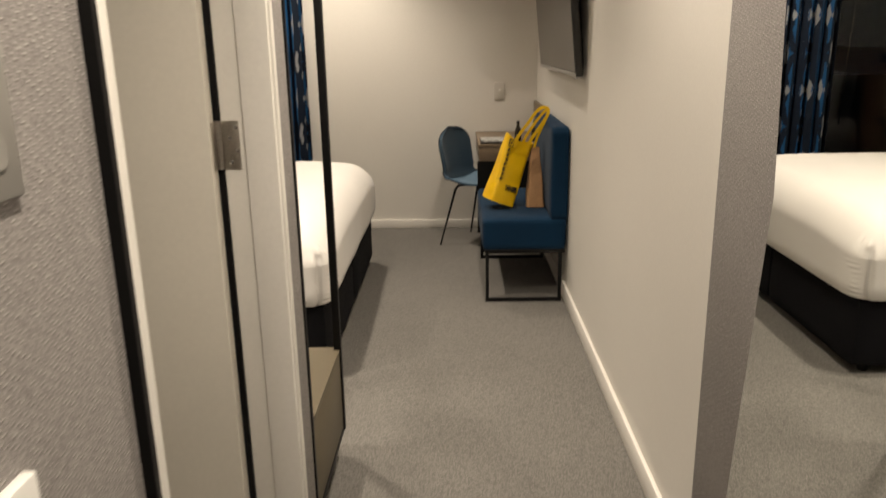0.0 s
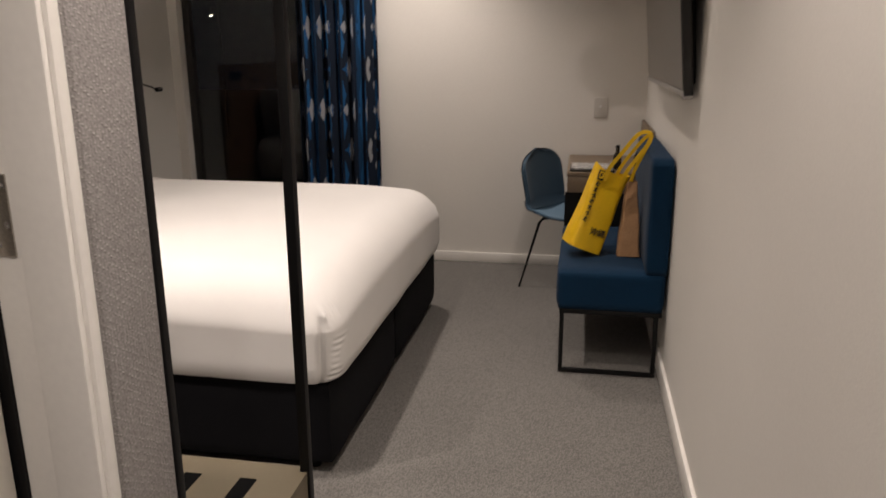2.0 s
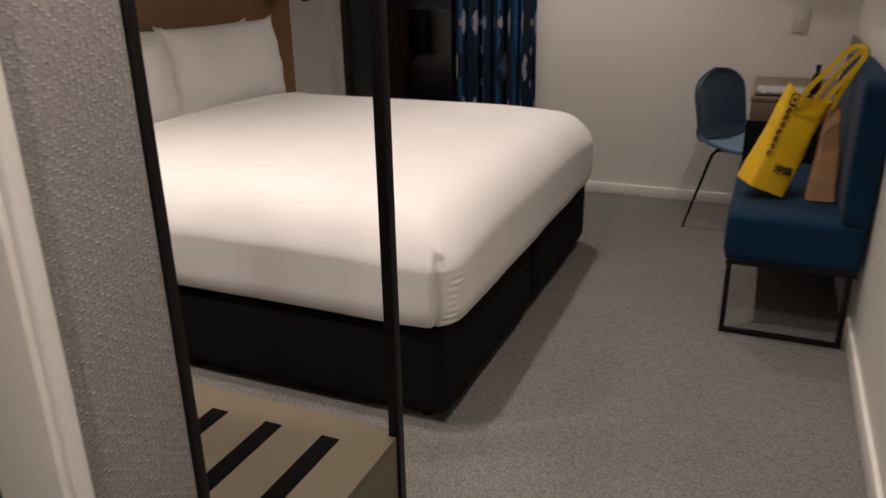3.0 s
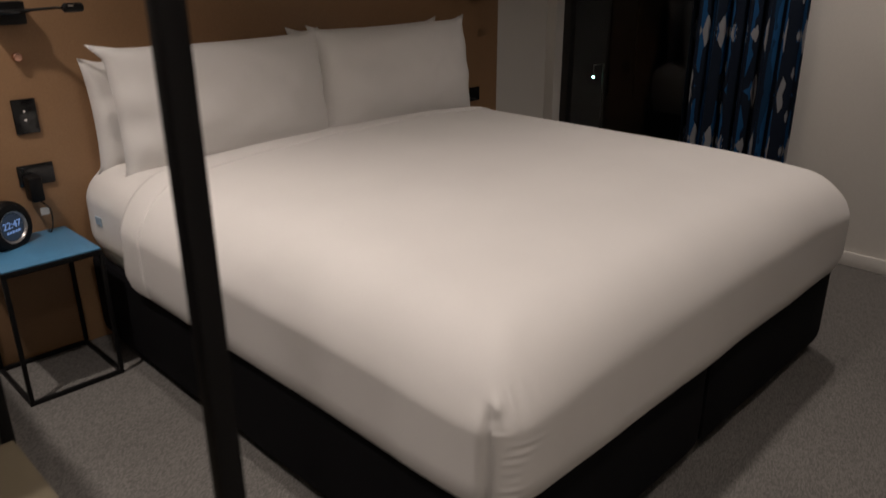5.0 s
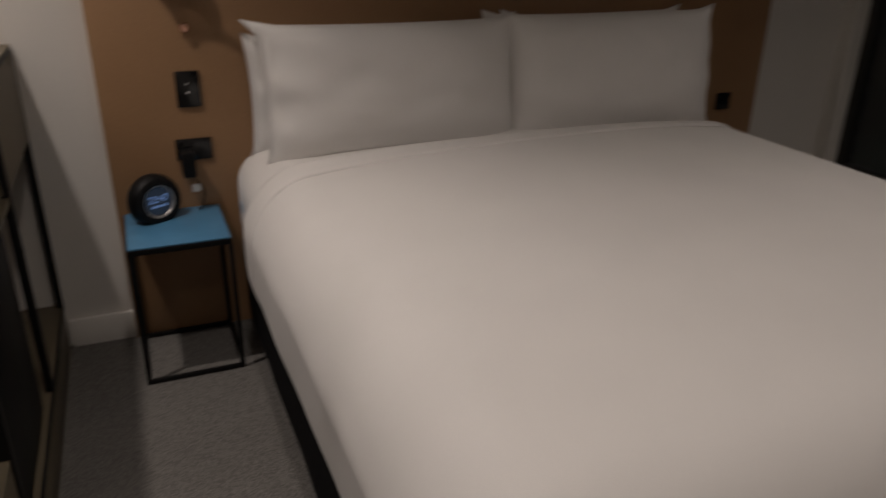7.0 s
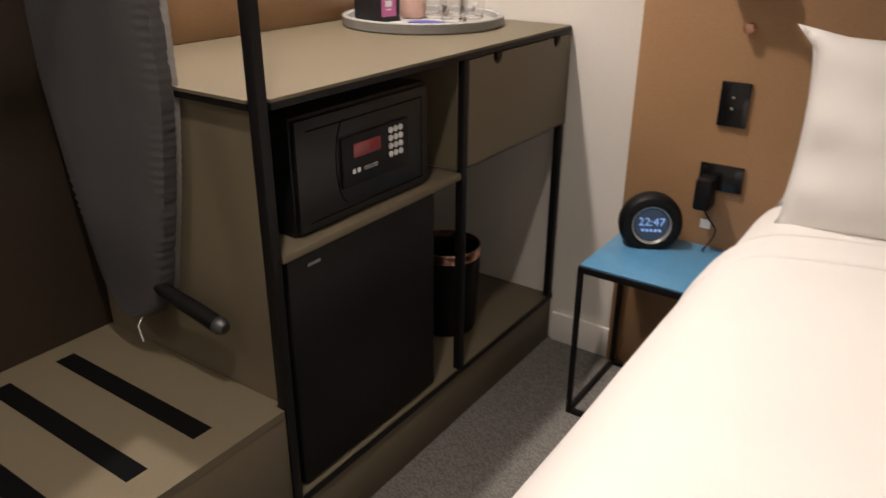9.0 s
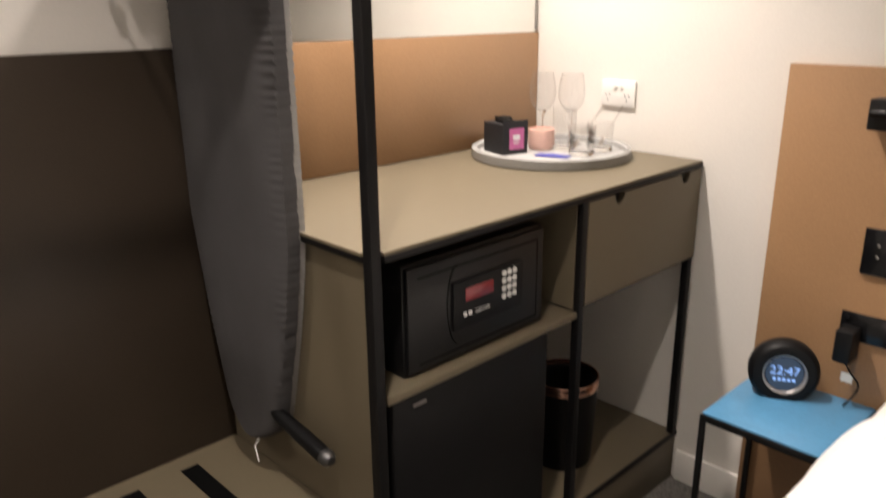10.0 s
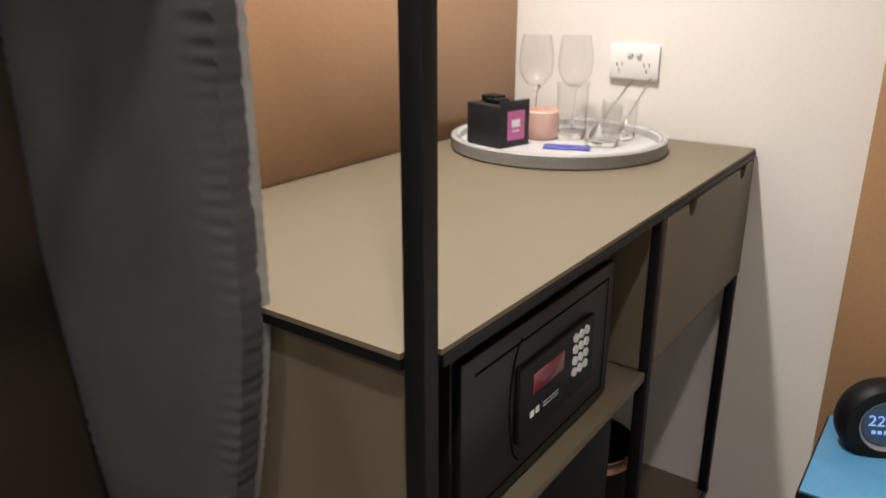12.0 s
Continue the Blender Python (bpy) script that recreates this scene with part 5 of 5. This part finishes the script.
part("shell", shell(0.010, 1.0), CHAIR_BLUE, chair, smooth=60)
back_pad = shell(0.007, 0.94, 0.0, 0.50, 0.985)
bmesh.ops.translate(back_pad, vec=(cm.to_3x3() @ Vector((0, -0.010, 0.004))), verts=back_pad.verts)
part("back_pad", back_pad, CHAIR_PAD, chair, "slate blue padded inner back", smooth=60)
part("seat_pad", shell(0.012, 0.94, 0.011, 0.02, 0.46), CHAIR_SEAT, chair, "pale blue padded seat", smooth=60)
rise = [0.04 + 0.96 * (1 - (1 - i / 60) ** 1.8) for i in range(61)]
rim = [shell_point(-1, q) for q in rise] + [shell_point(0, 1.0)] + [shell_point(1, q) for q in rise[::-1]]
part("piping", sweep([cm @ q for q in rim], 0.0036, 8), PIPING, chair, "dark navy piping round the shell's edge")
for lx in (-1, 1):
    for ly, fy in ((-0.14, -0.215), (0.12, 0.225)):
        leg = sweep([cm @ Vector((lx * 0.06, ly * 0.6, 0.418)), cm @ Vector((lx * 0.135, ly, 0.414)), cm @ Vector((lx * 0.152, ly + (fy - ly) * 0.12, 0.39)), cm @ Vector((lx * 0.205, fy, 0.006))], [0.008, 0.0085, 0.0085, 0.0055], 12)
        lg = part("leg", leg, BLACK, chair)
        part("glide", lathe([(0, 0), (0.008, 0), (0.008, 0.008), (0, 0.008)], cm @ Vector((lx * 0.205, fy, 0)), 12), BLACK_MATT, lg)
part("under_plate", boxes((-0.08, 0.08, -0.10, 0.10, 0.412, 0.4175), bevel=0.001, m=cm), BLACK, chair)

# copper pendant over the desk
PC = Vector((0.335, 5.27, 1.632))
pend = thing("pendant_lamp", PC, "unlit copper cone pendant lamp over the desk", "pendant lamp")
part("shade", lathe([(0.172, 0.0), (0.176, 0.002), (0.176, 0.008), (0.165, 0.016), (0.118, 0.062), (0.070, 0.105), (0.042, 0.122), (0.036, 0.130), (0.035, 0.178), (0.030, 0.184), (0, 0.186), (0, 0.180), (0.030, 0.176), (0.032, 0.128), (0.066, 0.102), (0.114, 0.060), (0.160, 0.014)], PC, 56), COPPER_METAL, pend)
part("bulb", lathe([(0, 0.03), (0.02, 0.036), (0.03, 0.058), (0.024, 0.09), (0.013, 0.115), (0.013, 0.17), (0, 0.17)], PC, 24), WHITE_PLASTIC, pend, "unlit white bulb")
part("cord", sweep([PC + Vector((0, 0, 0.184)), PC + Vector((0.001, 0, 0.5)), Vector((PC.x, PC.y, CEIL - 0.02))], 0.003, 8), BLACK_MATT, pend)
part("ceiling_rose", lathe([(0, -0.02), (0.045, -0.02), (0.05, -0.014), (0.05, 0.0), (0, 0.0)], (PC.x, PC.y, CEIL - 0.0005), 28), COPPER_METAL, pend)

# ---------------------------------------------------------------- bags on the bench seat
ZS = 0.474


def bag_body(w, d, h, lean, flare, seed, crease):
    """A soft open bag: rounded box section that slumps and creases on the way up. Local z is up, local -y its front."""
    bm = bmesh.new()
    rings = []
    nz, nk = 26, 40
    for j in range(nz + 1):
        s = j / nz
        ring = []
        for k in range(nk):
            a = 2 * math.pi * k / nk
            c, sn = math.cos(a), math.sin(a)
            e = 0.28
            x = math.copysign(abs(c) ** e, c) * w / 2 * (1 + flare * s)
            y = math.copysign(abs(sn) ** e, sn) * d / 2 * (1 - 0.62 * s ** 1.3)
            q = noise.noise((x * 11 + seed, y * 9, s * 3.2)) * crease + noise.noise((x * 28 + seed, y * 20, s * 8)) * crease * 0.35
            ring.append(bm.verts.new((x + lean[0] * s * h + q * 0.5, y + lean[1] * s * h + q * (0.3 + s), s * h * (1 - 0.02 * abs(x) / w) + (0.006 * noise.noise((x * 20, y * 20, seed)) if j == nz else 0))))
        rings.append(ring)
    for a, b in zip(rings, rings[1:]):
        for k in range(nk):
            bm.faces.new((a[k], a[(k + 1) % nk], b[(k + 1) % nk], b[k]))
    bm.faces.new(rings[0][::-1])
    bmesh.ops.recalc_face_normals(bm, faces=bm.faces)
    return bm


bagm = Matrix.Translation((0.322, 4.300, ZS + 0.001)) @ Matrix.Rotation(radians(17), 4, "Z") @ Matrix.Rotation(radians(21), 4, "Y")
BW, BD, BH = 0.140, 0.145, 0.372
ybag = thing("shopping_bag", (0.30, 4.36, ZS), "bright yellow shopping bag with black lettering leaning on the backrest", "shopping bag")
bb = bag_body(BW, BD, BH, (0, 0.06), 0.14, 2.0, 0.012)
for v in bb.verts:
    v.co += Vector((-BW / 2, BD / 2, 0))
    # sagging open mouth and a bottom that bulges into the seat's corner
    s_up = v.co.z / BH
    v.co.z -= 0.020 * max(0.0, s_up - 0.8) / 0.2 * (1 - (2 * v.co.x / BW + 1) ** 2)
    v.co.x += 0.005 * math.sin(s_up * 7.0) * (1 if v.co.x > -BW / 2 else 0.3) * s_up
    if v.co.y > 0.03 and v.co.x < -BW * 0.4:
        v.co.x -= 0.010 * max(0.0, 1 - s_up / 0.55)
bmesh.ops.transform(bb, matrix=bagm, verts=bb.verts)
body_y = part("bag", bb, YELLOW, ybag, smooth=50)


def strap(points, width):
    """A flat webbing strap through the points, its width across the view from the seat's front."""
    bm = bmesh.new()
    pts = [Vector(p) for p in points]
    fine = []
    for a, b, c, d in zip([pts[0]] + pts, pts, pts[1:], pts[2:] + [pts[-1]]):
        for q in range(5):
            u = q / 5
            fine.append(0.5 * (2 * b + (c - a) * u + (2 * a - 5 * b + 4 * c - d) * u * u + (3 * b - a - 3 * c + d) * u ** 3))
    fine.append(pts[-1])
    rows = []
    for i, p in enumerate(fine):
        d = (fine[min(i + 1, len(fine) - 1)] - fine[max(i - 1, 0)]).normalized()
        side = d.cross(Vector((0.25, -1, 0.3))).normalized() * width / 2
        out = d.cross(side).normalized() * 0.0012
        rows.append([bm.verts.new(p + w) for w in (side + out, -side + out, -side - out, side - out)])
    for a, b in zip(rows, rows[1:]):
        for k in range(4):
            bm.faces.new((a[k], a[(k + 1) % 4], b[(k + 1) % 4], b[k]))
    bm.faces.new(rows[0][::-1])
    bm.faces.new(rows[-1])
    bmesh.ops.recalc_face_normals(bm, faces=bm.faces)
    return bm


part("handle", strap(((0.326, 4.350, 0.800), (0.345, 4.352, 0.858), (0.400, 4.365, 0.930), (0.450, 4.385, 0.992), (0.482, 4.392, 1.012), (0.512, 4.390, 1.004), (0.503, 4.382, 0.962), (0.462, 4.365, 0.905), (0.415, 4.350, 0.838), (0.398, 4.345, 0.780)), 0.017), YELLOW, ybag)
part("handle", strap(((0.372, 4.400, 0.790), (0.392, 4.405, 0.850), (0.452, 4.420, 0.935), (0.500, 4.425, 0.990), (0.520, 4.425, 0.985), (0.490, 4.418, 0.918), (0.458, 4.408, 0.850), (0.440, 4.402, 0.790)), 0.015), YELLOW, ybag)


def on_bag(x, z):
    """A place just off the bag's sloping front."""
    u = z / BH
    return Vector((x, BD / 2 * (1 - (1 - 0.62 * u ** 1.3)) + 0.06 * z - 0.007, z))


slope = Matrix.Rotation(radians(76), 4, "X")
lettering("沖縄", 0.036, INK, bagm @ Matrix.Translation(on_bag(-0.052, 0.090)) @ slope @ Matrix.Rotation(radians(3), 4, "Z"), ybag, "lettering", 0.003)
badge_bm = boxes((-0.014, 0.014, -0.021, 0.021, -0.003, 0.003), bevel=0.0015)
bmesh.ops.transform(badge_bm, matrix=bagm @ Matrix.Translation(on_bag(-0.122, 0.330)) @ slope, verts=badge_bm.verts)
badge = part("emblem", badge_bm, INK, ybag, smooth=0)
badge_face = boxes((-0.010, 0.010, -0.016, 0.016, 0.0032, 0.0038), bevel=0.0002)
bmesh.ops.transform(badge_face, matrix=bagm @ Matrix.Translation(on_bag(-0.122, 0.330)) @ slope, verts=badge_face.verts)
part("emblem_face", badge_face, YELLOW, badge, smooth=0)
badge_mark = boxes((-0.006, 0.006, -0.003, 0.003, 0.004, 0.0044), (-0.004, 0.002, -0.010, 0.009, 0.0041, 0.0045))
bmesh.ops.transform(badge_mark, matrix=bagm @ Matrix.Translation(on_bag(-0.122, 0.330)) @ slope, verts=badge_mark.verts)
part("emblem_mark", badge_mark, INK, badge, smooth=0)
for i in range(7):
    g = boxes((-0.008, 0.007, 0.003, 0.0065, -0.003, 0.003), (-0.006 + 0.003 * (i % 3), -0.002 + 0.003 * (i % 3), -0.008, 0.009, -0.003, 0.003), (-0.008, 0.008 - 0.005 * (i % 2), -0.0085, -0.005, -0.003, 0.0031))
    bmesh.ops.transform(g, matrix=bagm @ Matrix.Translation(on_bag(-0.124 - 0.0004 * i, 0.290 - 0.0265 * i)) @ slope @ Matrix.Rotation(radians(18 * (i % 3 - 1)), 4, "Z"), verts=g.verts)
    part("lettering_mark", g, INK, ybag, smooth=0)

papm = pose(0.443, 4.362, ZS, 0, 0, 2)
pap = thing("paper_bag", (0.447, 4.362, ZS), "brown kraft paper bag standing behind the yellow bag", "paper bag")
pb = bag_body(0.100, 0.11, 0.320, (0.02, 0.16), -0.55, 7.0, 0.014)
bmesh.ops.transform(pb, matrix=papm, verts=pb.verts)
part("bag", pb, KRAFT, pap, smooth=40)
